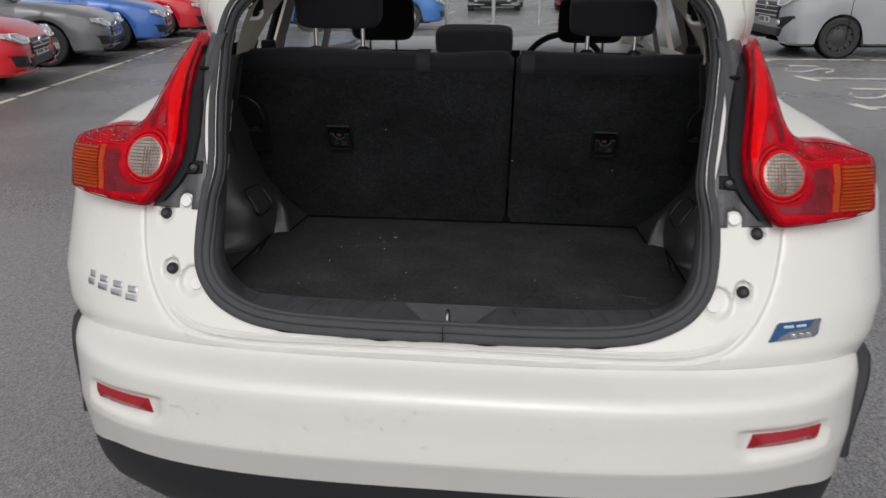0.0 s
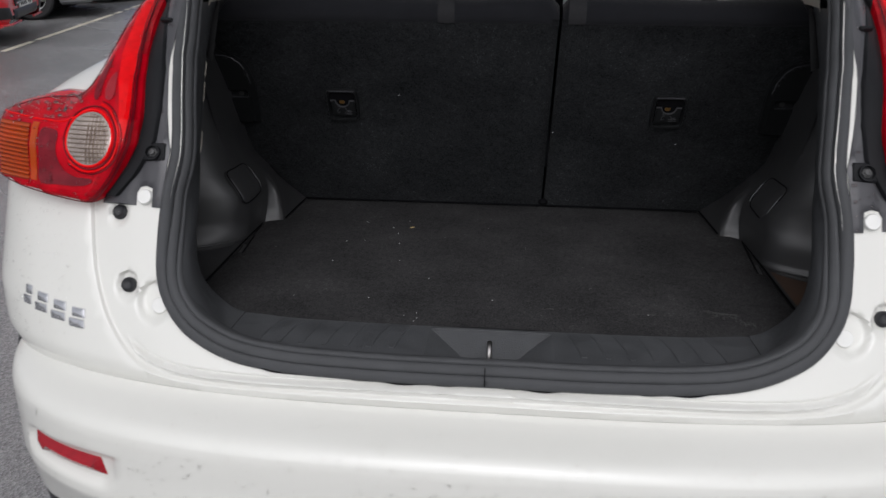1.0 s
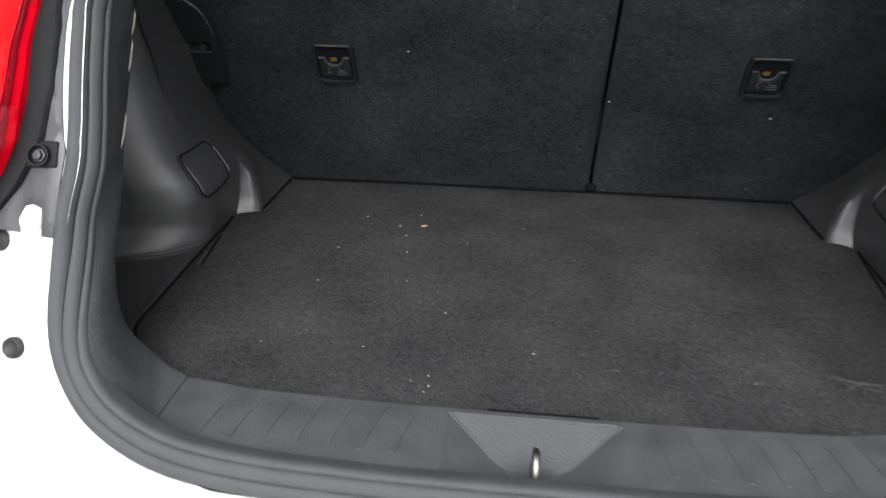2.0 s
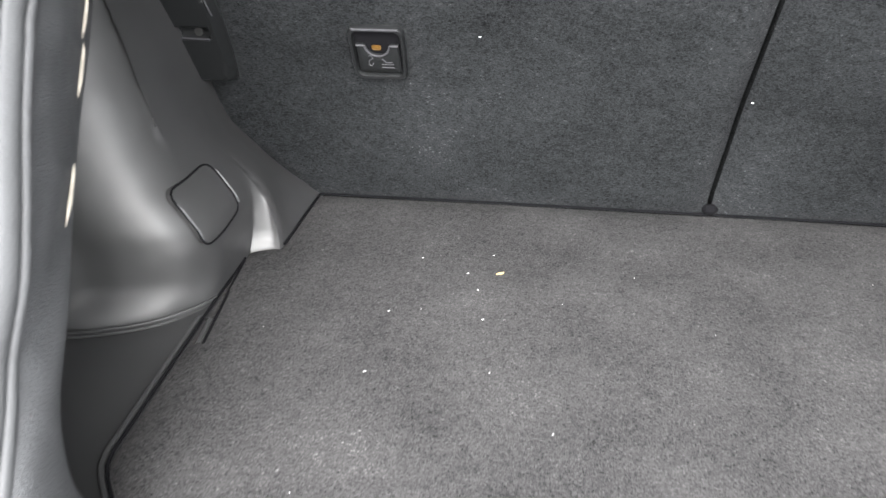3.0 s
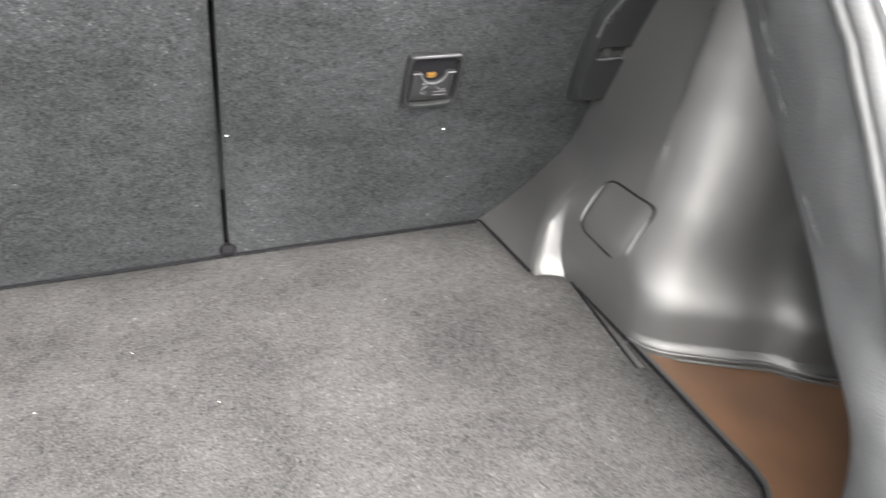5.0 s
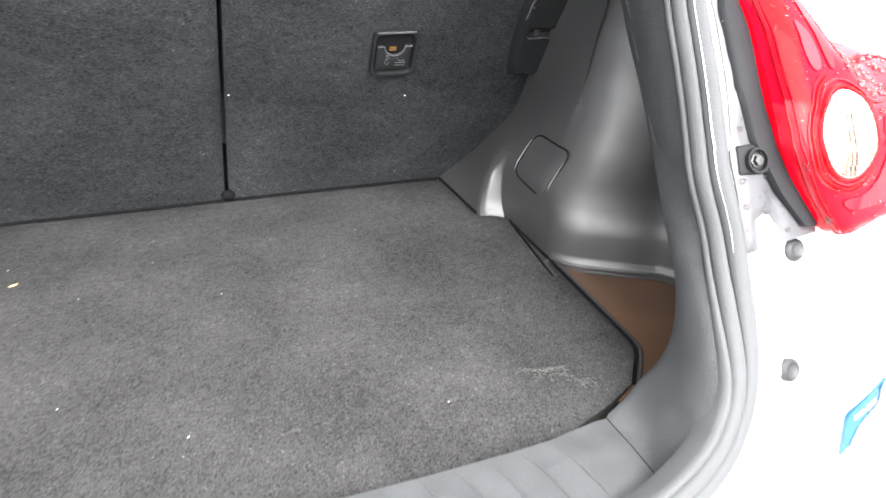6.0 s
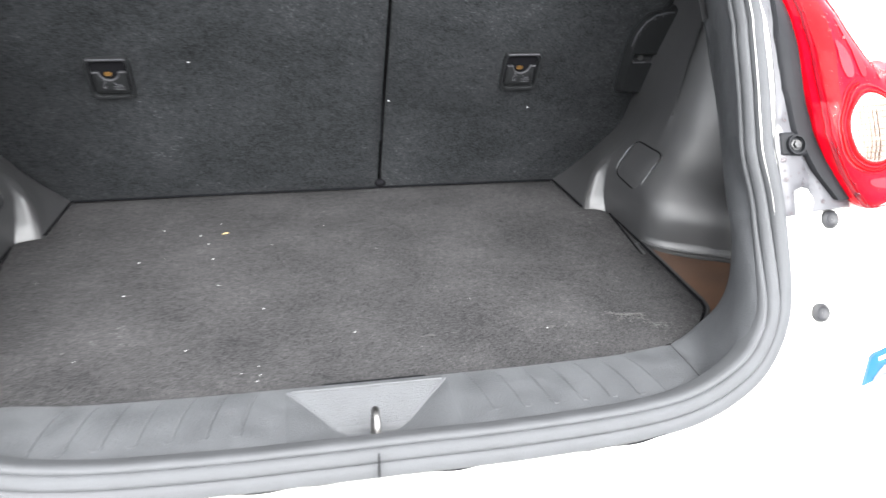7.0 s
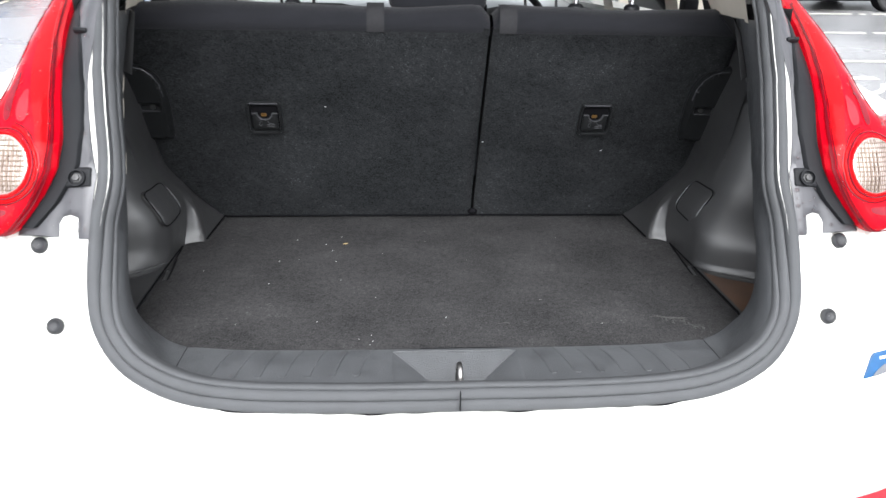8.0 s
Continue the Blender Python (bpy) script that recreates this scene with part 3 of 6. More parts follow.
def wheel(parent, m, r=0.325, w=0.205, rim=RIM, spokes=5):
    """A wheel turning about its local z axis, with its outside at +z."""
    bm = bmesh.new()
    h = w / 2
    spin(bm, [(r * 0.66, -h), (r * 0.9, -h), (r * 0.985, -h * 0.8), (r, -h * 0.55), (r, h * 0.55), (r * 0.985, h * 0.8), (r * 0.9, h), (r * 0.68, h * 0.98), (r * 0.64, h * 0.8)], 36, m)
    ob = part("tyre", bm, TYRE, parent)
    bm = bmesh.new()
    spin(bm, [(r * 0.66, h * 0.9), (r * 0.66, h * 0.8), (r * 0.6, h * 0.5), (r * 0.58, -h * 0.6), (0.0005, -h * 0.6)], 36, m)
    for k in range(spokes):
        a = 2 * math.pi * k / spokes
        for side in (-1, 1):
            q = m @ pose(0, 0, 0, 0, 0, math.degrees(a) + side * 7)
            loft(bm, [[q @ Vector((rr, yy, hh)) for yy, hh in ((-ww, h * 0.45), (-ww * 0.8, hz), (ww * 0.8, hz), (ww, h * 0.45))]
                             for rr, ww, hz in ((r * 0.1, 0.022, h * 0.75), (r * 0.35, 0.018, h * 0.82), (r * 0.63, 0.026, h * 0.86))])
    spin(bm, [(0.0005, h * 0.86), (r * 0.1, h * 0.84), (r * 0.17, h * 0.7), (r * 0.18, h * 0.3)], 16, m)
    part("rim", bm, rim, ob)
    if rim is STEEL_RIM:
        bm = bmesh.new()
        spin(bm, [(r * 0.60, h * 0.62), (r * 0.52, h * 0.80), (r * 0.30, h * 0.88), (r * 0.20, h * 0.98), (0.0005, h * 1.0)], 28, m)
        disc = part("wheel_disc", bm, rim, ob, "black pressed steel wheel disc")
        # steel and dark patches paint slots with and without lit ground behind
        for k in range(14):
            bm = bmesh.new()
            a = 2 * math.pi * k / 14
            q = m @ pose(0, 0, 0, 0, 0, math.degrees(a))
            loft(bm, [[q @ Vector((r * rr, yy, h * hh)) for yy in (-0.011, 0.011)] for rr, hh in ((0.535, 0.79), (0.585, 0.69))])
            part("rim_slot_patch", bm, STEEL if k % 3 else DARK, disc)
    return ob


for sx in (1, -1):
    for wy in (0.60, 3.10):
        wheel(car, Matrix.Translation((sx * 0.80, wy, -0.789 + 0.325 + 0.061 * wy)) @ pose(0, 0, 0, 0, 90 * sx, 0))


# ---- rubber seal round the boot opening ----
def seal_turn(z):
    """Up the sides the strip turns to face across the opening."""
    return radians(62) * soft(0.05, 0.24, z)


def build_seal():
    loop = OPEN_LOOP
    n = len(loop)
    pts = [Vector((p.x, (body_y(p.x, p.y) if p.y < 0.70 else body_rear(p.y)) + 0.007, p.y)) for p in loop]
    prof = [(-0.003, -0.004), (-0.003, 0.004), (0.000, 0.0075), (0.006, 0.0090), (0.0125, 0.0092), (0.0137, 0.0068), (0.0149, 0.0095), (0.018, 0.0108), (0.022, 0.0110), (0.0275, 0.0100),
            (0.0293, 0.0062), (0.0308, 0.0085), (0.0355, 0.0078), (0.0385, 0.001), (0.0395, -0.02)]
    rings = []
    for i in range(n):
        t = (pts[(i + 1) % n] - pts[i - 1]).normalized()
        e = 0.004
        x, z = loop[i].x, loop[i].y
        g = Vector((-(body_y(x + e, z) - body_y(x - e, z)) / (2 * e), 1, -(body_rear(min(z + e, 0.75)) - body_rear(min(z + e, 0.75) - 2 * e)) / (2 * e)))
        nrm = -g.normalized()
        nrm = (nrm - t * nrm.dot(t)).normalized()
        inn = t.cross(nrm).normalized()
        to = Vector((0, pts[i].y, 0.30)) - pts[i]
        if inn.dot(to) < 0:
            inn = -inn
        turn = seal_turn(z)
        inn, nrm = inn * math.cos(turn) - nrm * math.sin(turn), nrm * math.cos(turn) + inn * math.sin(turn)
        wob = 0.0012 * noise.noise(Vector((x * 9, z * 9, 3.1)))
        rings.append([pts[i] + inn * (a + wob) + nrm * (b + wob) for a, b in prof])
    bm = bmesh.new()
    loft(bm, rings + [rings[0]])
    bmesh.ops.remove_doubles(bm, verts=bm.verts, dist=1e-5)
    part("opening_seal", bm, RUBBER, car, "black rubber weatherstrip round the boot opening", sharp=70)
    # dark foam showing here and there under the seal along the sill
    for x0, x1 in ((-0.335, -0.27), (-0.22, -0.02), (0.02, 0.13), (0.21, 0.33)):
        bm = bmesh.new()
        rings = []
        for x in np.linspace(x0, x1, 14):
            f = (x - x0) / (x1 - x0)
            h = 0.0046 * math.sin(math.pi * f) ** 0.6 * (0.8 + 0.3 * math.sin(x * 90))
            y, z = skin(x, -0.003), float(np.interp(abs(x), [p[0] for p in OPENING[:4]], [p[1] for p in OPENING[:4]]))
            rings.append([(x, y - 0.004, z + 0.003), (x, y - 0.0045, z - h), (x, y + 0.004, z - h)])
        loft(bm, rings)
        part("seal_foam", bm, DARK, car)
    bm = bmesh.new()
    box(bm, (-0.0006, skin(0, 0) - 0.0142, 0.000), (0.0006, skin(0, 0) - 0.008, 0.030), 0.0002, 1)
    part("seal_joint", bm, DARK, car)


build_seal()


# ---- plugs and studs of the tailgate recess ----
def build_plugs(s):
    for x, z, r, deep, mat, name in ((0.606, 0.190, 0.0105, 0.006, VALANCE, "rubber_plug"), (0.575, 0.089, 0.0105, 0.008, VALANCE, "rubber_plug"),
                                     (0.516, 0.065, 0.013, 0.011, PAINT_IN, "painted_plug")):
        bm = bmesh.new()
        y = body_y(x, z) + 0.007 + deep
        m = Matrix.Translation((s * x, y, z)) @ pose(0, 0, 0, 90 - 28, 0, 0)
        if mat is VALANCE:
            spin(bm, [(r * 1.15, -0.004), (r * 1.15, 0.0015), (r, 0.003), (r * 0.8, 0.0045), (r * 0.62, 0.003), (r * 0.3, 0.0025), (0.0003, 0.0025)], 20, m)
        else:
            spin(bm, [(r, -0.004), (r, 0.0025), (r * 0.9, 0.004), (0.0003, 0.0045)], 20, m)
        part(name, bm, mat, car, "small plug pressed into the white recess")


both(build_plugs)


# ---- tail lamps ----
LAMP = [(0.694, 0.551), (0.684, 0.545), (0.672, 0.535), (0.6615, 0.525), (0.6425, 0.4926), (0.6263, 0.462), (0.6045, 0.4258), (0.5886, 0.390), (0.573, 0.338), (0.5735, 0.312), (0.5756, 0.2936), (0.5979, 0.2519),
        (0.6254, 0.2166), (0.640, 0.2075), (0.659, 0.2055), (0.734, 0.213), (0.79, 0.218), (0.840, 0.2275), (0.850, 0.238), (0.8475, 0.286), (0.848, 0.326), (0.845, 0.336), (0.818, 0.3465), (0.764, 0.3595),
        (0.7037, 0.3643), (0.6775, 0.3765), (0.6687, 0.3955), (0.6677, 0.4286), (0.6753, 0.467), (0.6844, 0.5087), (0.692, 0.535)]
LAMP_IN = LAMP[3:14]


def lamp_base(x, z):
    return lerp(z, (0.19, 0.217, 0.252, 0.294, 0.338, 0.39, 0.426, 0.462, 0.492, 0.525, 0.56), (0.080, 0.087, 0.099, 0.108, 0.134, 0.194, 0.251, 0.329, 0.40, 0.49, 0.58)) + 0.80 * max(0, x - 0.62) ** 1.6 * soft(0.46, 0.40, z)


def lamp_face(x, z, d):
    r = lerp(x, (0.62, 0.72), (0.030, 0.013))
    return lamp_base(x, z) - 0.006 - 0.026 * math.sqrt(min(d / r, 1.0) * (2 - min(d / r, 1.0))) + 0.8 * soft(0.67, 0.73, x) * max(0, z - 0.320) * soft(0.44, 0.39, z)


LAMP_D = spline(LAMP, 150, True)


def lamp_at(x, z, up=0.0):
    d = max(float(inside([x], [z], LAMP_D)[0]), 0)
    return lamp_face(x, z, d) - up


def build_lamp(s):
    bm = bmesh.new()
    plate(bm, LAMP_D, 0.0075, lambda u, v, d: Vector((s * u, lamp_face(u, v, d), v)), (0, 0.05, 0))
    lamp = part("tail_lamp", bm, RED_LENS, car, "red boomerang-shaped tail lamp with round clear reversing light, wet", sharp=60)
    # smoky window over the dark inner wall below and beside the round light
    bm = bmesh.new()
    inner = spline([(0.634, 0.248), (0.648, 0.238), (0.70, 0.2355), (0.7385, 0.2375), (0.7385, 0.28), (0.737, 0.316), (0.706, 0.318), (0.700, 0.310), (0.7015, 0.285), (0.690, 0.262), (0.668, 0.2505)], 70, True)
    plate(bm, inner, 0.007, lambda u, v, d: Vector((s * u, lamp_at(u, v, 0.0012), v)))
    part("inner_wall", bm, SMOKY, lamp, "smoky darker window of the lamp")
    # bright column of the brake light along the tall arm, the dark facet beside it and a painted reflection
    bm = bmesh.new()
    col = spline([(0.681, 0.533), (0.673, 0.515), (0.666, 0.491), (0.6475, 0.450), (0.632, 0.417), (0.615, 0.383), (0.6005, 0.350), (0.594, 0.326), (0.5945, 0.303), (0.588, 0.300),
                  (0.5835, 0.322), (0.5835, 0.350), (0.594, 0.383), (0.608, 0.417), (0.626, 0.450), (0.649, 0.494), (0.668, 0.526)], 110, True)
    plate(bm, col, 0.0065, lambda u, v, d: Vector((s * u, lamp_at(u, v, 0.0008 + 0.0008 * soft(0, 0.003, d)), v)))
    part("brake_light_column", bm, RED_BRIGHT, lamp, "bright red brake light column")
    for facet, mat, tag in (([(0.627, 0.401), (0.633, 0.394), (0.6345, 0.378), (0.629, 0.365), (0.619, 0.363), (0.617, 0.374), (0.621, 0.390)], REFLECTOR, "dark red ribbed facet"),
                            ([(0.6485, 0.424), (0.6535, 0.400), (0.6535, 0.378), (0.648, 0.364), (0.641, 0.366), (0.6435, 0.398)], SMOKY, "smoky patch painting a reflection on the lamp")):
        bm = bmesh.new()
        plate(bm, spline(facet, 36, True), 0.006, lambda u, v, d: Vector((s * u, lamp_at(u, v, 0.0020), v)))
        part("lens_facet", bm, mat, lamp, tag)
    # reversing light: chrome-backed ribbed bowl with a ring
    bm = bmesh.new()
    cx, cz, r = 0.6415, 0.3085, 0.0385
    n0 = 28
    rings = []
    for k, f in enumerate((1.0, 0.9, 0.75, 0.6, 0.45, 0.3, 0.15, 0.01)):
        rings.append([Vector((s * (cx + r * f * math.cos(2 * math.pi * a / n0)), lamp_at(cx + r * f * math.cos(2 * math.pi * a / n0), cz + r * f * math.sin(2 * math.pi * a / n0), 0.0025 + 0.0012 * (k % 2)), cz + r * f * math.sin(2 * math.pi * a / n0))) for a in range(n0)])
    loft(bm, rings, True)
    part("reversing_light", bm, CLEAR_LAMP, lamp, "round clear ribbed reversing light")
    bm = bmesh.new()
    for k in range(11):
        dz = -0.032 + 0.0064 * k
        half = math.sqrt(max(r * r * 0.88 - dz * dz, 0))
        tube(bm, [(s * (cx + half * q), lamp_at(cx + half * q, cz + dz, 0.0035), cz + dz) for q in (-1, -0.5, 0, 0.5, 1)], 0.0011, 5)
    for k in range(6):
        dx = -0.030 + 0.0062 * k
        half = math.sqrt(max(r * r * 0.88 - dx * dx, 0))
        tube(bm, [(s * (cx + dx), lamp_at(cx + dx, cz + half * q, 0.0036), cz + half * q) for q in (-1, -0.5, 0, 0.5, 1)], 0.0010, 5)
    part("light_ribs", bm, LAMP_RIB, lamp)
    for q, (rad, thick, mat) in enumerate(((0.0405, 0.0026, RED_BRIGHT), (0.0455, 0.0016, RED_DEEP), (0.0490, 0.0020, RED_BRIGHT), (0.0530, 0.0012, RED_DEEP))):
        bm = bmesh.new()
        ends = (0, 33) if q < 2 else (9, 29)
        tube(bm, [(s * (cx + rad * math.cos(a * math.pi / 16)), lamp_at(cx + rad * math.cos(a * math.pi / 16), cz + rad * math.sin(a * math.pi / 16), 0.0005), cz + rad * math.sin(a * math.pi / 16)) for a in range(*ends)], thick, 6, False)
        part("light_ring", bm, mat, lamp)
    # amber indicator: a plain strip, then a block of horizontal ribs
    bm = bmesh.new()
    rings = []
    for k in range(40):
        z = 0.2365 + 0.0022 * k
        ring = []
        for q in range(9):
            x = 0.7605 + 0.0090 * q + 0.002 * (z - 0.236) / 0.08
            ring.append((s * x, lamp_at(x, z, 0.0012 + 0.0024 * (k % 3 == 1)), z))
        rings.append(ring)
    loft(bm, rings)
    part("indicator_lens", bm, AMBER, lamp, "amber ribbed indicator section")
    bm = bmesh.new()
    loft(bm, [[(s * x, lamp_at(x, z, 0.0016), z) for x in (0.7435, 0.747, 0.752, 0.758)] for z in np.linspace(0.237, 0.325, 16)])
    part("indicator_strip", bm, AMBER, lamp, "plain amber strip beside the ribbed indicator")
    # fine dark ribs moulded across the outer block
    bm = bmesh.new()
    for k in range(14):
        z = 0.2365 + 0.0066 * k
        tube(bm, [(s * x, lamp_at(x, z, 0.0036 if x < 0.834 else 0.0012), z) for x in np.linspace(0.761, 0.845, 9)], 0.00055, 4)
    part("lens_ribs", bm, AMBER_RIB, lamp)
    # crisp upper edge of the outer block, and the welded rim round the whole lens
    bm = bmesh.new()
    tube(bm, [(s * x, lamp_at(x, z, 0.0004), z) for x, z in spline([(0.672, 0.3385), (0.6976, 0.3295), (0.745, 0.329), (0.80, 0.3305), (0.842, 0.332)], 24)], 0.0016, 6)
    part("lens_edge", bm, RED_BRIGHT, lamp)
    bm = bmesh.new()
    near = []
    for k, p in enumerate(LAMP_D):
        t = (LAMP_D[(k + 1) % 150] - LAMP_D[k - 1]).normalized()
        q = Vector((p.x, p.y)) + Vector((-t.y, t.x)) * 0.0045
        if float(inside([q.x], [q.y], LAMP_D)[0]) < 0:
            q = Vector((p.x, p.y)) - Vector((-t.y, t.x)) * 0.0045
        near.append((s * q.x, lamp_at(q.x, q.y, 0.0003), q.y))
    tube(bm, near + near[:1], 0.0010, 5, False)
    part("lens_rim", bm, RED_DEEP, lamp)
    # darker crimson band between the bright stripe and the inner edge
    bm = bmesh.new()
    e3 = spline([(x + 0.002, z) for x, z in LAMP_IN], 60)
    loft(bm, [[(s * (p.x + o), lamp_at(p.x + o, p.y + o * 0.5, 0.0010), p.y + o * 0.5) for o in (0.0020, 0.0036, 0.0052)] for p in e3])
    part("dark_band", bm, RED_DEEP, lamp, "dark crimson band inside the lens")
    # raised rims along the tall inner edge
    for off, name in ((0.0035, "lens_rim"), (0.0085, "lens_rim")):
        bm = bmesh.new()
        e2 = spline([(x + 0.001, z) for x, z in LAMP_IN], 50)
        tube(bm, [(s * (p.x + off), lamp_at(p.x + off, p.y + off * 0.4, 0.0004), p.y + off * 0.4) for p in e2], 0.0011, 5)
        part(name, bm, RED_DEEP, lamp)
    return lamp


LAMPS = both(build_lamp)

# grey-black filler plate between each lamp and the seal, with a U-shaped cut at its foot
FILL = [(0.555, 0.552), (0.600, 0.552), (0.640, 0.547), (0.664, 0.531), (0.6655, 0.523), (0.648, 0.4926), (0.632, 0.462), (0.611, 0.426), (0.596, 0.390), (0.583, 0.338), (0.585, 0.300), (0.606, 0.262), (0.632, 0.222), (0.636, 0.203),
        (0.574, 0.2035), (0.574, 0.222), (0.568, 0.231), (0.557, 0.2345), (0.546, 0.231), (0.545, 0.222), (0.545, 0.2035), (0.530, 0.2035), (0.524, 0.266), (0.521, 0.288), (0.528, 0.310), (0.540, 0.350),
        (0.555, 0.405), (0.560, 0.460), (0.558, 0.510)]
GASKET_EDGES = [(0.535, 0.664, 0.672), (0.522, 0.642, 0.664), (0.494, 0.601, 0.645), (0.462, 0.580, 0.628), (0.426, 0.565, 0.607), (0.390, 0.555, 0.591), (0.345, 0.546, 0.578), (0.300, 0.545, 0.579),
                (0.270, 0.562, 0.593), (0.250, 0.574, 0.604), (0.218, 0.604, 0.629)]


def build_filler(s):
    bm = bmesh.new()

    def on(u, v, d):
        groove = 0.0025 * math.exp(-((u - lerp(v, (0.2, 0.30, 0.36, 0.46, 0.56), (0.575, 0.562, 0.572, 0.606, 0.640))) / 0.006) ** 2)
        return Vector((s * u, body_y(u, v) + 0.005 - 0.004 * soft(0, 0.004, d) + groove, v))
    plate(bm, FILL, 0.0075, on, (0, 0.012, 0))
    fill = part("lamp_filler_plate", bm, FILLER, car, "grey-black plastic plate beside the tail lamp, spotted with rain")
    bm = bmesh.new()
    rows = []
    for z in np.linspace(0.535, 0.218, 46):
        lo, hi = (lerp(-z, [-e[0] for e in GASKET_EDGES], [e[k] for e in GASKET_EDGES]) for k in (1, 2))
        rows.append([(s * x, body_y(x, z) + b, z) for x, b in ((lo - 0.002, 0.012), (lo, -0.001), (lo + 0.004, -0.006), ((lo + hi) / 2, -0.008), (hi + 0.004, -0.007), (hi + 0.014, 0.012))])
    loft(bm, rows)
    part("lamp_gasket", bm, GASKET, fill, "black rubber edge against the lamp")
    # lamp bolt in its black cup
    bm = bmesh.new()
    m = Matrix.Translation((s * 0.547, body_y(0.547, 0.285) + 0.0025, 0.282)) @ pose(0, 0, 0, 62, 0, 0)
    box(bm, (-0.020, -0.013, -0.002), (0.034, 0.017, 0.006), 0.0038, 3, m @ Matrix.Diagonal((s, 1, 1, 1)))
    spin(bm, [(0.013, 0.007), (0.0125, 0.011), (0.0105, 0.011), (0.010, 0.006)], 18, m)
    part("bolt_cup", bm, GASKET, fill)
    bm = bmesh.new()
    spin(bm, [(0.0072, 0.006), (0.0072, 0.008), (0.0055, 0.0085), (0.005, 0.012), (0.0005, 0.0125)], 6, m)
    part("lamp_bolt", bm, DULL_STEEL, fill, "small dull steel bolt holding the lamp")
    bm = bmesh.new()
    spin(bm, [(0.0125, -0.004), (0.0125, 0.004), (0.011, 0.006), (0.0005, 0.0065)], 20, Matrix.Translation((s * 0.557, body_y(0.557, 0.2175) + 0.005, 0.2175)) @ pose(0, 0, 0, 62, 0, 0))
    part("painted_stud", bm, PAINT_IN, fill, "white painted stud in the cut of the plate")
    bm = bmesh.new()
    y = body_y(0.586, 0.474)
    box(bm, (-0.013, -0.003, -0.004), (0.013, 0.004, 0.006), 0.002, 1, Matrix.Translation((s * 0.584, y - 0.006, 0.474)) @ pose(0, 0, 0, 30, 0, 20 * s))
    part("lamp_clip", bm, GASKET, fill)


both(build_filler)


# ---- badges ----
def build_nameplate():
    """The model badge: plain chrome shapes in place of its letters."""
    for k, (x0, w) in enumerate(((-0.783, 0.022), (-0.752, 0.030), (-0.713, 0.032), (-0.673, 0.032))):
        z0 = 0.037 - 0.004 * k
        for lo, hi, cut in ((0.0, 0.011, 0.0), (0.015, 0.027, 0.004)):
            bm = bmesh.new()
            bar = [Vector((0.002 + cut, lo)), Vector((w, lo)), Vector((w - 0.002, hi)), Vector((cut, hi))]
            plate(bm, densify(bar, 0.006), 0.006, lambda a, b, d: Vector((x0 + a, body_y(x0 + a, z0 + b) - 0.003 - 0.0015 * soft(0, 0.003, d), z0 + b)), (0, 0.006, 0))
            part("chrome_badge_bar", bm, CHROME, car, "chrome bar of the model badge")


build_nameplate()


def build_eco_badge():
    bm = bmesh.new()
    shape = [(0.619, 0.008), (0.716, 0.012), (0.722, 0.016), (0.729, 0.041), (0.642, 0.039), (0.636, 0.036)]
    plate(bm, shape, 0.006, lambda u, v, d: Vector((u, body_y(u, v) - 0.004, v)), (0, 0.006, 0))
    badge = part("trim_badge", bm, BLUE_BADGE, car, "small blue and silver trim badge")
    bm = bmesh.new()
    grey_field = spline([(0.634, 0.0095), (0.66, 0.011), (0.70, 0.0115), (0.716, 0.0135), (0.727, 0.0395), (0.712, 0.0395), (0.703, 0.029), (0.68, 0.0265), (0.655, 0.022)], 30, True)
    plate(bm, grey_field, 0.005, lambda u, v, d: Vector((u, body_y(u, v) - 0.0048, v)))
    part("silver_field", bm, GREY_BADGE, badge)
    for k in range(9):
        if k == 4:
            continue
        bm = bmesh.new()
        xa = 0.650 + 0.0052 * k
        box(bm, (xa, body_y(xa, 0.033) - 0.0052, 0.0305), (xa + 0.0034, body_y(xa, 0.033) - 0.0035, 0.0355), 0.0003, 1)
        part("print_bar", bm, PALE, badge)
    for k, xa in enumerate((0.663, 0.680, 0.694)):
        bm = bmesh.new()
        box(bm, (xa, body_y(xa, 0.018) - 0.0066, 0.0135), (xa + 0.011, body_y(xa, 0.018) - 0.0035, 0.0215), 0.0008, 1)
        part("chrome_bar", bm, CHROME, badge)


build_eco_badge()
# ================= the boot =================
FLOOR = [(0, 0.060), (0.06, 0.060), (0.10, 0.060), (0.25, 0.064), (0.35, 0.078), (0.40, 0.105), (0.455, 0.128), (0.497, 0.150), (0.530, 0.194), (0.5385, 0.207), (0.5425, 0.225), (0.5435, 0.30), (0.5455, 0.45),
         (0.547, 0.604), (0.543, 0.612), (0.512, 0.625), (0.504, 0.632), (0.501, 0.72), (0.498, 0.792), (0.493, 0.795), (0.25, 0.798), (0, 0.798)]
SHIFT = -0.006


def mirrored(half):
    return [Vector((p[0] + SHIFT, p[1])) for p in half] + [Vector((SHIFT - p[0], p[1])) for p in half[-2:0:-1]]


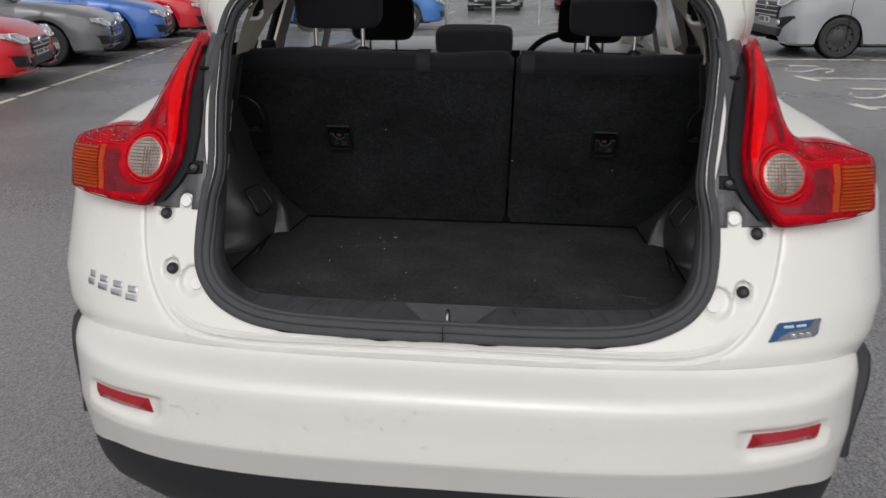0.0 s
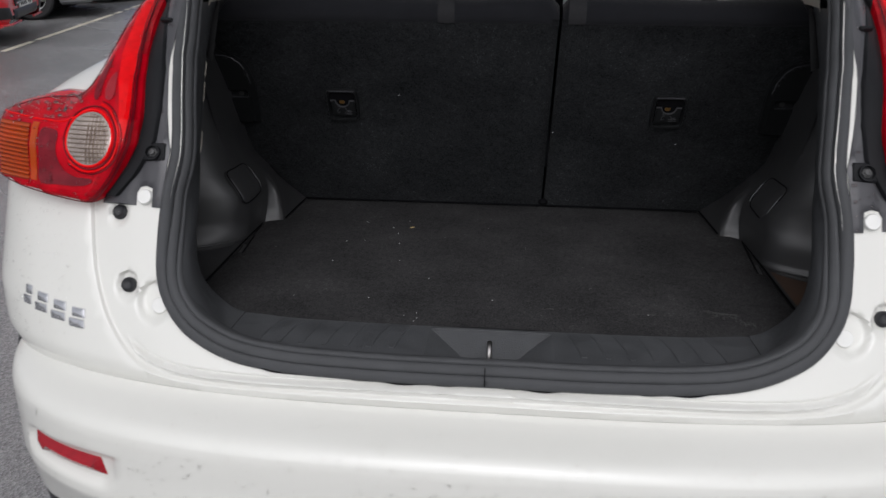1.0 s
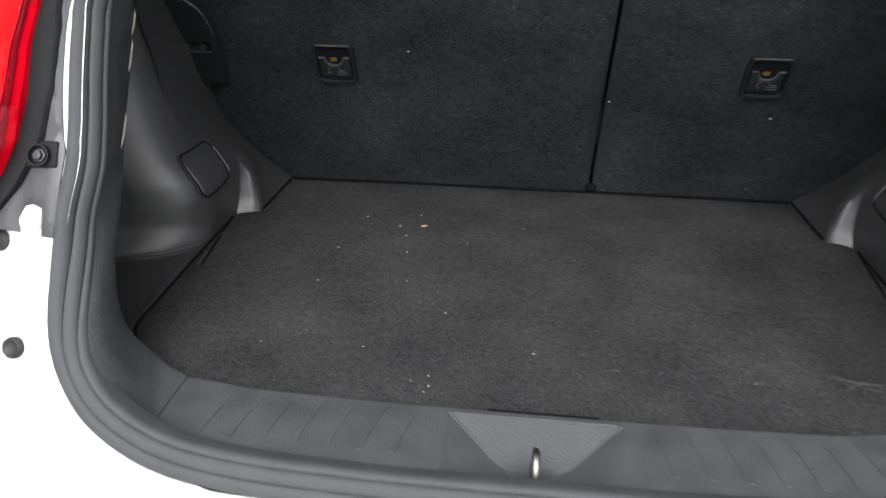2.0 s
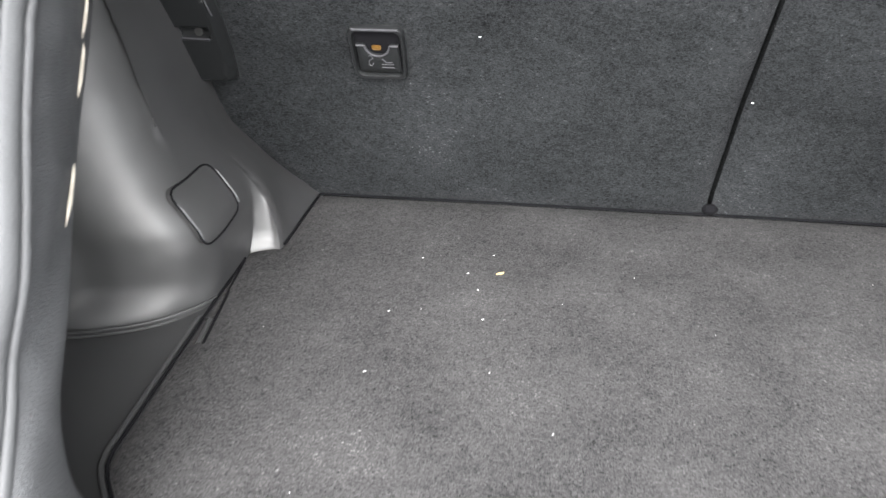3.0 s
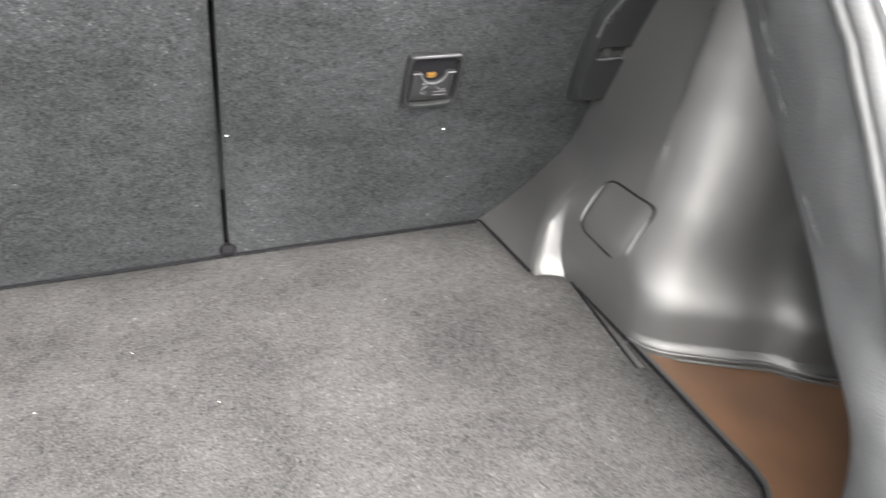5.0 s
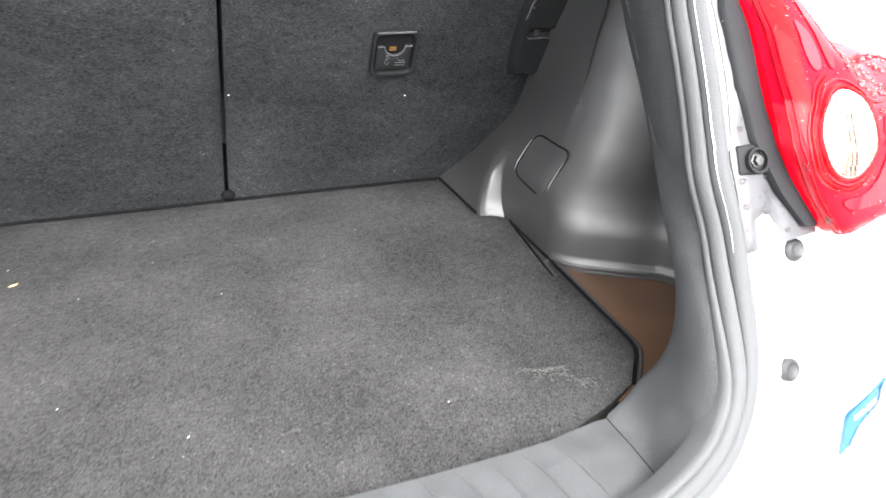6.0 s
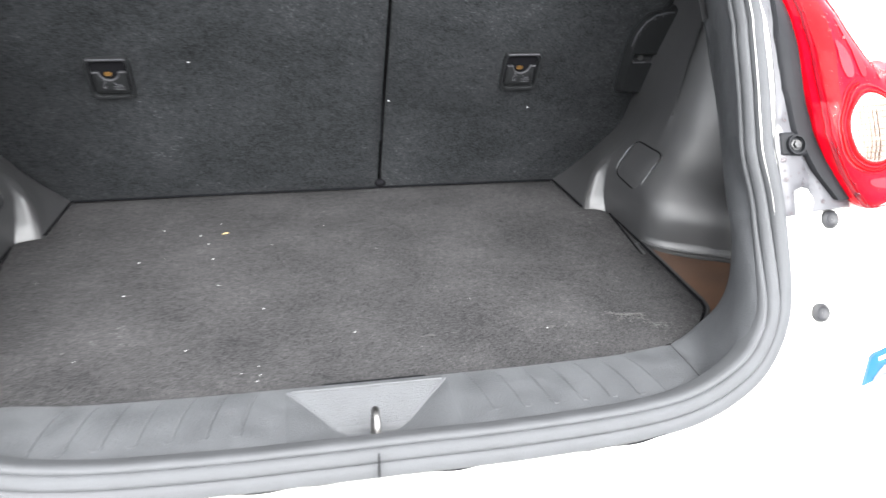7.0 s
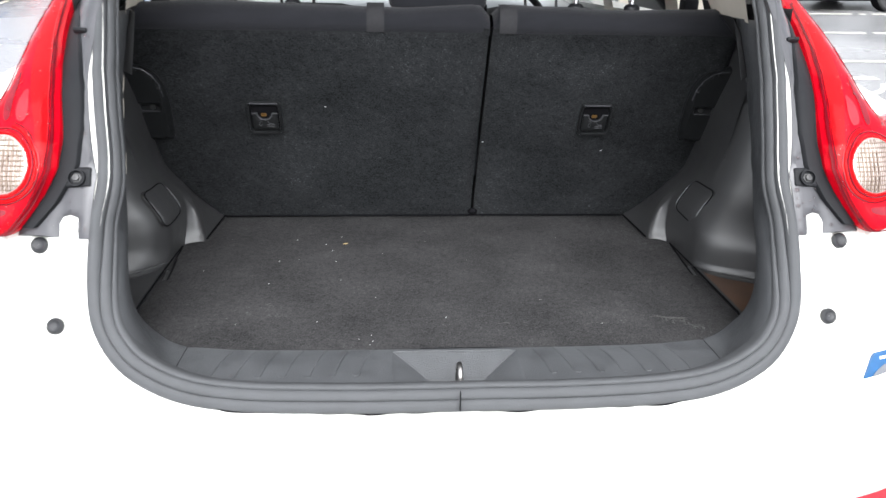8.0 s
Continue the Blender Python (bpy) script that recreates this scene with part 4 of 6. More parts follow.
def build_floor():
    bm = bmesh.new()
    wave = lambda u, v: 0.0012 * noise.noise(Vector((u * 5, v * 5, 1))) + 0.0005 * noise.noise(Vector((u * 40, v * 40, 4)))
    plate(bm, densify(mirrored(FLOOR), 0.02), 0.02, lambda u, v, d: Vector((u, v, -0.005 * (1 - soft(0, 0.008, d)) + wave(u, v) * soft(0, 0.02, d))), (0, 0, -0.022))
    part("boot_floor_board", bm, FLOORFELT, car, "black carpeted boot floor board with pale lint", sharp=60)
    # plastic edging round the board
    for s in (1, -1):
        bm = bmesh.new()
        e = densify([Vector(p) for p in ((0.499, 0.146), (0.532, 0.190), (0.5415, 0.206), (0.5455, 0.225), (0.5465, 0.30), (0.5485, 0.45), (0.550, 0.60))], 0.012)[:-20]
        e = [p for p in e if p.y < 0.60]
        loft(bm, [[(s * (p.x + a) + SHIFT, p.y, b) for a, b in ((-0.002, -0.014), (0.0005, -0.0045), (0.0025, -0.0012), (0.0065, -0.0008), (0.0085, -0.003), (0.0095, -0.012))] for p in e if p.y < 0.455])
        part("floor_edging", bm, TRIM, car, "black plastic edging beside the floor board")
        bm = bmesh.new()
        tube(bm, [(s * (p.x - 0.0016) + SHIFT, p.y, -0.0016) for p in e], 0.0019, 6)
        part("edging_gap", bm, DARK, car, "dark gap between the floor board and its edging")
    # near-black bead paints the shade in the gap between board and seat
    bm = bmesh.new()
    edge = [Vector((x + SHIFT, y, -0.001)) for x, y in FLOOR[15:]]
    tube(bm, edge + [Vector((2 * SHIFT - p.x, p.y, p.z)) for p in edge[-2::-1]], 0.0020, 6)
    part("board_gap_shade", bm, DARK, car, "black bead painting the shaded gap along the inner edge of the floor board")
    # unseen dark box added to keep the ground from showing through
    bm = bmesh.new()
    box(bm, (-0.60, 0.05, -0.20), (0.60, 0.84, -0.028))
    part("underfloor_box", bm, DARK, car, "unseen dark box closing the space below the boot floor")


build_floor()


# ---- seat backs: felt panels leaning back, fabric roll along the top ----
def back_y(z):
    return lerp(z, (-0.02, 0.0, 0.19, 0.30, 0.40, 0.46), (0.806, 0.800, 0.741, 0.693, 0.652, 0.628))


def build_seat(name, lo, hi, label):
    """lo, hi: functions of z for the inner and outer edge."""
    bm = bmesh.new()
    zt = 0.462
    left, right = lo, hi
    loop = []
    for z in np.linspace(0.0, zt, 24):
        loop.append(Vector((right(z), z)))
    for k in range(1, 40):
        loop.append(Vector((right(zt) + (left(zt) - right(zt)) * k / 40, zt)))
    for z in np.linspace(zt, 0.0, 24):
        loop.append(Vector((left(z), z)))
    loop.append(Vector((left(0) + 0.012, -0.010)))
    for k in range(1, 40):
        loop.append(Vector((left(0) + 0.012 + (right(0) - left(0) - 0.024) * k / 40, -0.012)))
    loop.append(Vector((right(0) - 0.012, -0.010)))

    def on(u, v, d):
        b = 0.012 * (1 - soft(0, 0.014, d)) * soft(0.0, 0.03, v) if v < 0.45 else 0.0
        sag = 0.004 * noise.noise(Vector((u * 4, v * 5, 2))) + 0.0015 * noise.noise(Vector((u * 14, v * 14, 5)))
        return Vector((u, back_y(v) + b + sag * soft(0, 0.03, d), v))
    plate(bm, loop, 0.018, on, (0, 0.06, 0.0))
    seat = part(name, bm, BACKFELT, car, label, sharp=60)
    # fabric roll over the top
    bm = bmesh.new()
    rings = []
    x0, x1 = left(0.48), right(0.48)
    for k in range(41):
        f = k / 40
        x = x0 + (x1 - x0) * f
        e = min(f, 1 - f) * (x1 - x0)
        drop = 0.022 * (1 - min(e / 0.03, 1)) ** 2
        sag = 0.004 * math.sin(x * 11) + 0.003 * noise.noise(Vector((x * 7, 0, 0)))
        r = []
        for y, z in ((0.636, 0.448), (0.6245, 0.458), (0.6225, 0.468), (0.6235, 0.480), (0.629, 0.492), (0.642, 0.501), (0.662, 0.505), (0.69, 0.503), (0.715, 0.492), (0.73, 0.47), (0.735, 0.40), (0.80, 0.10)):
            r.append((x, y + drop * 0.6 * (z > 0.45), z - (drop - sag) * soft(0.458, 0.49, z)))
        rings.append(r)
    loft(bm, rings)
    part("seat_top_roll", bm, FABRIC, seat, "black fabric along the top of the seat back", sharp=70)
    return seat


SPLIT = lambda z: 0.105 + 0.022 * z
seat_edge = lambda z: lerp(z, (0, 0.03, 0.06, 0.10, 0.14, 0.20, 0.48), (0.517, 0.560, 0.592, 0.625, 0.642, 0.650, 0.655))
SEAT_L = build_seat("rear_seat_back", lambda z: -seat_edge(z), lambda z: SPLIT(z) - 0.002, "wide black felt-backed rear seat back")
SEAT_R = build_seat("rear_seat_back", lambda z: SPLIT(z) + 0.005, seat_edge, "narrow black felt-backed rear seat back")


def build_seat_gap():
    bm = bmesh.new()
    box(bm, (0.090, 0.835, 0.0), (0.130, 0.88, 0.50))
    part("seat_gap_filler", bm, DARK, car)
    bm = bmesh.new()
    tube(bm, [(0.098, 0.799, 0.007), (0.102, 0.797, 0.009), (0.112, 0.797, 0.009), (0.117, 0.799, 0.007)], [0.005, 0.0080, 0.0080, 0.005], 12)
    part("seat_hinge_bush", bm, DARK, car, "black hinge bush at the foot of the seat split")


build_seat_gap()


def build_catch(seat, cx):
    """Child-seat anchor: a black bezel with a hinged flap, the yellow catch in its mouth."""
    bm = bmesh.new()
    tilt = math.degrees(math.atan2(0.048, 0.11))
    m = Matrix.Translation((cx, back_y(0.259) - 0.002, 0.259)) @ pose(0, 0, 0, tilt, 0, 0)
    w, h = 0.0365, 0.0415
    outer = spline([(-w, -h + 0.015), (-w + 0.003, -h + 0.004), (-w + 0.012, -h), (w - 0.012, -h), (w - 0.003, -h + 0.004), (w, -h + 0.015), (w, h - 0.012), (w - 0.003, h - 0.003), (w - 0.010, h), (-w + 0.010, h), (-w + 0.003, h - 0.003), (-w, h - 0.012)], 48, True)

    def ring(f, y, dz=0.0):
        return [m @ Vector((p.x * f, y, p.y * f + dz)) for p in outer]
    loft(bm, [ring(1.0, 0.004), ring(1.0, -0.004), ring(0.97, -0.007), ring(0.88, -0.007), ring(0.84, -0.002), ring(0.83, 0.006)], True)
    bez = part("anchor_bezel", bm, BEZEL, seat, "black plastic child-seat anchor bezel with a flap")
    bm = bmesh.new()
    top = 0.014
    flap = [(-0.028, -0.031), (0.028, -0.031), (0.028, top), (0.018, top)] + [(0.0165 * math.cos(a), top - 0.0165 * math.sin(a)) for a in np.linspace(0.05, math.pi - 0.05, 12)] + [(-0.018, top), (-0.028, top)]
    plate(bm, flap, 0.007, lambda u, v, d: m @ Vector((u, -0.0035 - 0.0025 * soft(0, 0.003, d), v)), m.to_3x3() @ Vector((0, 0.006, 0)))
    part("anchor_flap", bm, BEZEL, bez)
    # lighter lines paint the highlights along flap cut and bezel top
    bm = bmesh.new()
    lip = [(-0.028, top), (-0.0175, top)] + [(0.0165 * math.cos(a), top - 0.0165 * math.sin(a)) for a in np.linspace(math.pi - 0.05, 0.05, 14)] + [(0.0175, top), (0.028, top)]
    tube(bm, [m @ Vector((u, -0.006, v)) for u, v in lip], 0.0013, 6)
    tube(bm, [m @ Vector((u, -0.0068, 0.0400)) for u in np.linspace(-0.030, 0.030, 6)], 0.0016, 6)
    part("flap_glint", bm, FILLER, bez, "lighter line painting the highlight on the flap edge")
    bm = bmesh.new()
    box(bm, (-0.008, -0.0020, 0.004), (0.004, 0.0, 0.0115), 0.002, 2, m)
    part("yellow_catch", bm, GOLD, bez, "yellow plastic catch inside the anchor")
    # flat dark plate stands in for the shade inside the mouth
    bm = bmesh.new()
    box(bm, (-0.030, -0.0006, -0.030), (0.030, 0.0012, 0.032), 0.0, 1, m)
    part("anchor_mouth_shade", bm, DARK, bez)
    # moulded pictogram: a loop and a small seat outline
    bm = bmesh.new()
    tube(bm, [m @ Vector((u, -0.0064, v)) for u, v in ((-0.013, -0.003), (-0.010, -0.001), (-0.008, -0.006), (-0.013, -0.010), (-0.014, -0.017), (-0.010, -0.019), (-0.008, -0.014))], 0.0008, 4)
    tube(bm, [m @ Vector((u, -0.0064, v)) for u, v in ((0.005, -0.007), (0.010, -0.013), (0.018, -0.012))], 0.0010, 4)
    tube(bm, [m @ Vector((u, -0.0064, v)) for u, v in ((0.003, -0.016), (0.020, -0.016))], 0.0008, 4)
    tube(bm, [m @ Vector((u, -0.0064, v)) for u, v in ((0.003, -0.021), (0.020, -0.021))], 0.0008, 4)
    part("moulded_sign", bm, FILLER, bez)


build_catch(SEAT_L, -0.375)
build_catch(SEAT_R, 0.373)


def build_tab(seat, x):
    bm = bmesh.new()
    rows = []
    for y, z in ((0.6265, 0.452), (0.6215, 0.462), (0.6200, 0.472), (0.6215, 0.484), (0.6275, 0.4955), (0.642, 0.5045), (0.665, 0.5085)):
        rows.append([(x + dx, y, z) for dx in (-0.018, -0.006, 0.006, 0.018)])
    loft(bm, rows)
    part("seat_fabric_tab", bm, FABRIC_TAB, seat, "woven grey tab stitched to the seat top")


build_tab(SEAT_L, -0.125)
build_tab(SEAT_R, 0.150)


def pillow(bm, cx, cy, cz, w, h, t, lean=12, power=5.5):
    """A rounded cushion block."""
    m = Matrix.Translation((cx, cy, cz)) @ pose(0, 0, 0, lean, 0, 0)
    rings = []
    for k in range(15):
        a = math.pi * (k / 14 - 0.5)
        cy0, sy = abs(math.cos(a)) ** (2 / power), math.copysign(abs(math.sin(a)) ** (2 / power), a)
        r = []
        for j in range(32):
            b = 2 * math.pi * j / 32
            cb, sb = math.copysign(abs(math.cos(b)) ** (2 / power), math.cos(b)), math.copysign(abs(math.sin(b)) ** (2 / power), math.sin(b))
            bulge = 1 + 0.02 * noise.noise(Vector((cx * 3 + cb, sb, sy)))
            r.append(m @ Vector((w / 2 * cy0 * cb * bulge, t / 2 * sy, h / 2 * cy0 * sb * bulge)))
        rings.append(r)
    loft(bm, rings, True)


def build_headrest(cx, z0, z1, w, posts, cy=0.695, base=0.498, parent=car, name="rear_headrest", thick=0.10):
    bm = bmesh.new()
    pillow(bm, cx, cy, (z0 + z1) / 2, w, z1 - z0, thick)
    rest = part(name, bm, FABRIC, parent, "black fabric headrest")
    for dx in posts:
        bm = bmesh.new()
        tube(bm, [(cx + dx, cy + 0.004, base - 0.05), (cx + dx, cy, (z0 + z1) / 2 - 0.02)], 0.0058, 10)
        part("headrest_post", bm, CHROME, rest, "chrome headrest post")
        bm = bmesh.new()
        spin(bm, [(0.017, -0.006), (0.017, 0.004), (0.012, 0.009), (0.007, 0.010)], 14, Matrix.Translation((cx + dx, cy + 0.003, base + 0.004)))
        part("post_sleeve", bm, VALANCE, rest)
    return rest


build_headrest(-0.362, 0.563, 0.658, 0.230, (-0.068, 0.062))
build_headrest(0.366, 0.552, 0.645, 0.222, (-0.060, 0.064))
build_headrest(0.005, 0.497, 0.567, 0.208, (), cy=0.70)


# ---- side trims over the wheel arches ----
def foot_x(z):
    """Where the trim meets the seat back."""
    return lerp(z, (-0.02, 0.0, 0.027, 0.055, 0.08, 0.106, 0.135, 0.17, 0.22, 0.28, 0.33, 0.40, 0.56), (0.486, 0.503, 0.536, 0.566, 0.590, 0.609, 0.624, 0.633, 0.638, 0.641, 0.648, 0.660, 0.675))


def arch_x(z):
    """The inner face of the wheel housing: upright low down, leaning away above its shoulder."""
    return lerp(z, (-0.02, 0.0, 0.04, 0.075, 0.10, 0.125, 0.15, 0.20, 0.25, 0.30, 0.36, 0.56), (0.548, 0.547, 0.5445, 0.5455, 0.554, 0.570, 0.588, 0.612, 0.625, 0.633, 0.645, 0.675))


def arch_rear(z):
    """How far back the housing reaches: a skirt flaring at its foot, receding above the shoulder."""
    return lerp(z, (-0.02, 0.0, 0.006, 0.014, 0.026, 0.045, 0.08, 0.11, 0.14, 0.17, 0.21, 0.26, 0.32, 0.40, 0.56), (0.385, 0.390, 0.403, 0.418, 0.431, 0.440, 0.442, 0.441, 0.445, 0.455, 0.468, 0.480, 0.485, 0.475, 0.50))


# foot of each housing: (distance out from its inner face, y); the two sides differ
FOOT_OUT = (0.0005, 0.002, 0.010, 0.026, 0.052, 0.09, 0.13, 0.17)
FOOT_Y = {1: (0.490, 0.450, 0.430, 0.413, 0.397, 0.375, 0.354, 0.317), -1: (0.530, 0.492, 0.474, 0.456, 0.433, 0.413, 0.399, 0.385)}


def build_side_trim(s):
    bm = bmesh.new()
    rings = []
    for z in list(np.linspace(-0.012, 0.05, 15)) + list(np.linspace(0.056, 0.52, 50)):
        fx, ax, ry = foot_x(z), arch_x(z), arch_rear(z)
        step = lerp(z, (0.0, 0.03, 0.05, 0.075, 0.10), (0.504, 0.513, 0.521, 0.535, 0.552))
        nx = min(step, ax - 0.001) if z < 0.10 else min(fx, ax) - 0.001 * soft(0.14, 0.10, z)
        ny = lerp(z, (-0.01, 0.0, 0.008, 0.02, 0.05, 0.10), (0.617, 0.620, 0.627, 0.632, 0.639, 0.648))
        fade = soft(0.13, 0.095, z)
        hollow = 0.004 * soft(0.09, 0.02, z)
        out = lambda x: min(x, body_width(z) - 0.03, 0.63 if z > 0.42 else 9)
        foot = [(fx, 0.835), (fx, 0.80), (fx + (nx - fx) * 0.45, 0.74), (nx + 0.0015, ny + 0.022), (nx + 0.0005, ny + 0.006)]
        web = [(nx + 0.003, ny), (nx + (ax - nx) * 0.35, ny - 0.002 + hollow * 0.6), (nx + (ax - nx) * 0.75, ny - 0.004 + hollow * 0.4 - 0.004 * fade), (ax - 0.0008, ny - 0.007 - 0.004 * fade)]
        back = max(0.0, ry - 0.442) if z > 0.11 else 0.0
        rr = [arch_rear(max(z, 0.05)) - back * g for g in (0, 0, 0.1, 0.3, 0.6, 0.85, 1, 1)]
        k = soft(0.052, 0.0, z) ** 1.5
        if s > 0:
            k = max(k, 0.88 * soft(0.15, 0.05, z))
        high = (0.54, rr[0] + 0.075, rr[1] + 0.050, rr[2] + 0.026, rr[3] + 0.010, rr[4] - 0.004, rr[5] - 0.014, rr[6] - 0.030)
        wall = [(ax, ny - 0.014), (ax, 0.58)]
        wall += [(out(ax + dx) if dx > 0.06 else ax + dx, y0 + (y1 - y0) * k) for dx, y0, y1 in zip(FOOT_OUT, high, FOOT_Y[s])]
        wall.append((out(0.84), rr[7] - 0.05 - 0.10 * k))
        roof = lerp(z, (0.30, 0.38, 0.45, 0.52), (0.9, 0.72, 0.665, 0.64))
        cut = lambda line: [(min(x, roof), y) for x, y in line]
        line = spline(cut(foot), 20) + spline(cut(web), 12) + spline(cut(wall), 56)
        flow = soft(0.08, 0.135, z)
        line = [Vector((p.x + (min(ax + (fx - ax) * soft(0.575, 0.80, p.y), roof) - p.x) * flow, p.y)) if i < 46 and p.y > 0.575 else p for i, p in enumerate(line)]
        rings.append([(s * p.x + SHIFT * soft(0.12, 0.0, z), p.y, z) for p in line])
    loft(bm, rings)
    trim = part("side_trim", bm, TRIM, car, "black moulded plastic trim over the wheel arch", sharp=42)
    # round-cornered access cover
    bm = bmesh.new()
    dy = 0.011 if s > 0 else 0.0
    c = [Vector((0.586 + dy, 0.145)), Vector((0.486 + dy, 0.147)), Vector((0.482 + dy, 0.076)), Vector((0.583 + dy, 0.080))]
    loop = []
    for k in range(4):
        p, a, b = c[k], c[k - 1], c[(k + 1) % 4]
        q0, q1 = p.lerp(a, 0.20), p.lerp(b, 0.20)
        loop += [q0.lerp(p, t).lerp(p.lerp(q1, t), t) for t in (0, 0.25, 0.5, 0.75, 1)]

    def cover_x(y, z):
        ax = arch_x(z)
        return ax + 0.0055 * soft(0.53, 0.48, y) - 0.001
    plate(bm, densify(loop, 0.008), 0.009, lambda u, v, d: Vector((s * (cover_x(u, v) - 0.0028 * soft(0, 0.0035, d)), u, v)), (s * 0.006, 0, 0))
    part("access_cover", bm, TRIM, trim, "round-cornered access cover in the side trim")
    bm = bmesh.new()
    ring = densify(loop, 0.006)
    tube(bm, [(s * (cover_x(p.x, p.y) - 0.0004), p.x, p.y) for p in ring + ring[:1]], 0.0015, 5, False)
    part("cover_joint", bm, DARK, trim)
    # pale lines paint the highlights on two edges of the cover
    for y0, y1 in ((0.5865, 0.5840), (0.4855, 0.4820)):
        bm = bmesh.new()
        tube(bm, [(s * (cover_x(y, z) - 0.0032), y, z) for z in np.linspace(0.134, 0.088, 9) for y in (y1 + (y0 - y1) * (z - 0.08) / 0.065 + dy,)], [0.0004, 0.0008, 0.0010, 0.0010, 0.0010, 0.0010, 0.0010, 0.0008, 0.0004], 5)
        part("cover_edge", bm, EDGE_GLINT, trim, "pale painted highlight along the edge of the access cover")
    # bright lip along the foot of the bulge
    bm = bmesh.new()
    ax = arch_x(0.003)
    lip = spline([(ax + dx, y) for dx, y in zip(FOOT_OUT, FOOT_Y[s])][1:] + [(0.80, FOOT_Y[s][-1] - 0.06)], 44)
    tube(bm, [(s * (p.x - 0.0012) + SHIFT, p.y - 0.0025, 0.0012) for p in lip], 0.0018, 6)
    tube(bm, [(s * (p.x - 0.004) + SHIFT, p.y - 0.0075, -0.0022) for p in lip[8:]], 0.0016, 6)
    part("skirt_lip", bm, TRIM, trim)
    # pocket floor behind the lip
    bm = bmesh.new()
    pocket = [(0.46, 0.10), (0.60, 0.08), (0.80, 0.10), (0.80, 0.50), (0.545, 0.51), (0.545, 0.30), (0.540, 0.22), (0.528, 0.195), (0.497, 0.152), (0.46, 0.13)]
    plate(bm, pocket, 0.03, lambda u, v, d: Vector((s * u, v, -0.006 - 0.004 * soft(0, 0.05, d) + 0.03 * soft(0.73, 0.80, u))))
    part("side_pocket", bm, POCKET if s > 0 else TRIM, trim, "brown-tinted plastic side pocket" if s > 0 else "black plastic side pocket")
    # wall outside the pocket, up to the pillar
    bm = bmesh.new()
    loft(bm, [[(s * (0.775 - 0.10 * soft(0.30, 0.10, y)), y, z) for z in np.linspace(-0.02, 0.31, 6)] for y in np.linspace(0.10, 0.45, 12)])
    part("pocket_wall", bm, TRIM, trim)
    # seat latch cover standing at the seat's outer edge
    bm = bmesh.new()
    sh = [(0.675, 0.378), (0.632, 0.378), (0.609, 0.372), (0.592, 0.358), (0.5815, 0.336), (0.577, 0.30), (0.579, 0.25), (0.583, 0.216), (0.588, 0.208), (0.62, 0.206), (0.675, 0.206)]

    def on(u, v, d):
        hole = soft(0.0, 0.004, float(inside([u], [v], [(0.592, 0.276), (0.640, 0.276), (0.640, 0.294), (0.594, 0.294)])[0]))
        return Vector((s * u, back_y(v) - 0.004 - 0.020 * soft(0, 0.006, d) + 0.014 * hole, v))
    plate(bm, spline(sh, 70, True), 0.0055, on, (0, 0.03, 0))
    cov = part("seat_latch_cover", bm, BEZEL, car, "black plastic seat latch cover with a slot")
    bm = bmesh.new()
    tube(bm, [(s * 0.592, back_y(0.277) - 0.022, 0.276), (s * 0.640, back_y(0.277) - 0.022, 0.277)], 0.0012, 5)
    part("cover_edge", bm, FILLER, cov, "pale lower edge of the latch slot")
    # lighter line paints the arc highlight along the cover's rounded edge
    bm = bmesh.new()
    tube(bm, [(s * u, back_y(v) - 0.0225, v) for u, v in ((0.645, 0.3755), (0.630, 0.3755), (0.610, 0.3695), (0.5945, 0.3565), (0.584, 0.336), (0.580, 0.31))], 0.0013, 5)
    part("cover_edge", bm, FILLER, cov, "pale line painting the arc highlight of the latch cover")
    bm = bmesh.new()
    tube(bm, [(s * 0.612, back_y(0.285) - 0.012, 0.284), (s * 0.612, back_y(0.285) + 0.004, 0.284)], 0.006, 10)
    part("latch_pin", bm, DULL_STEEL, cov)


both(build_side_trim)


def grab_edge(y):
    """Half width of the flat floor of the grab recess, which narrows towards the striker."""
    return lerp(y, (0.0180, 0.061), (0.0435, 0.097))


def sill_z(x, y):
    """Top of the sill; the grab recess is a pit with a steep front wall between two sloping side walls."""
    z = lerp(y, (-0.05, -0.042, -0.030, 0.04, 0.07, 0.09), (0.006, 0.012, 0.0175, 0.0185, 0.0170, 0.0163))
    if -0.040 < y < 0.062 and abs(x - 0.003) < 0.112:
        pit = lerp(y, (-0.040, -0.034, 0.0140, 0.0180, 0.0610), (0.0, 0.034, 0.034, 0.0265, 0.0))
        z -= min(pit, 0.495 * max(0.0, 0.097 - abs(x - 0.003)))
    return z


# ---- pillar trim: the tunnel from the seal to the lip of the boot ----
LIP = [(0.4135, 0.0865, 0.0165), (0.440, 0.100, 0.0185), (0.466, 0.111, 0.031), (0.485, 0.107, 0.059), (0.496, 0.109, 0.095), (0.500, 0.126, 0.150), (0.510, 0.176, 0.200), (0.526, 0.232, 0.250),
       (0.549, 0.304, 0.300), (0.566, 0.368, 0.345), (0.571, 0.410, 0.395), (0.569, 0.445, 0.44), (0.562, 0.47, 0.50)]


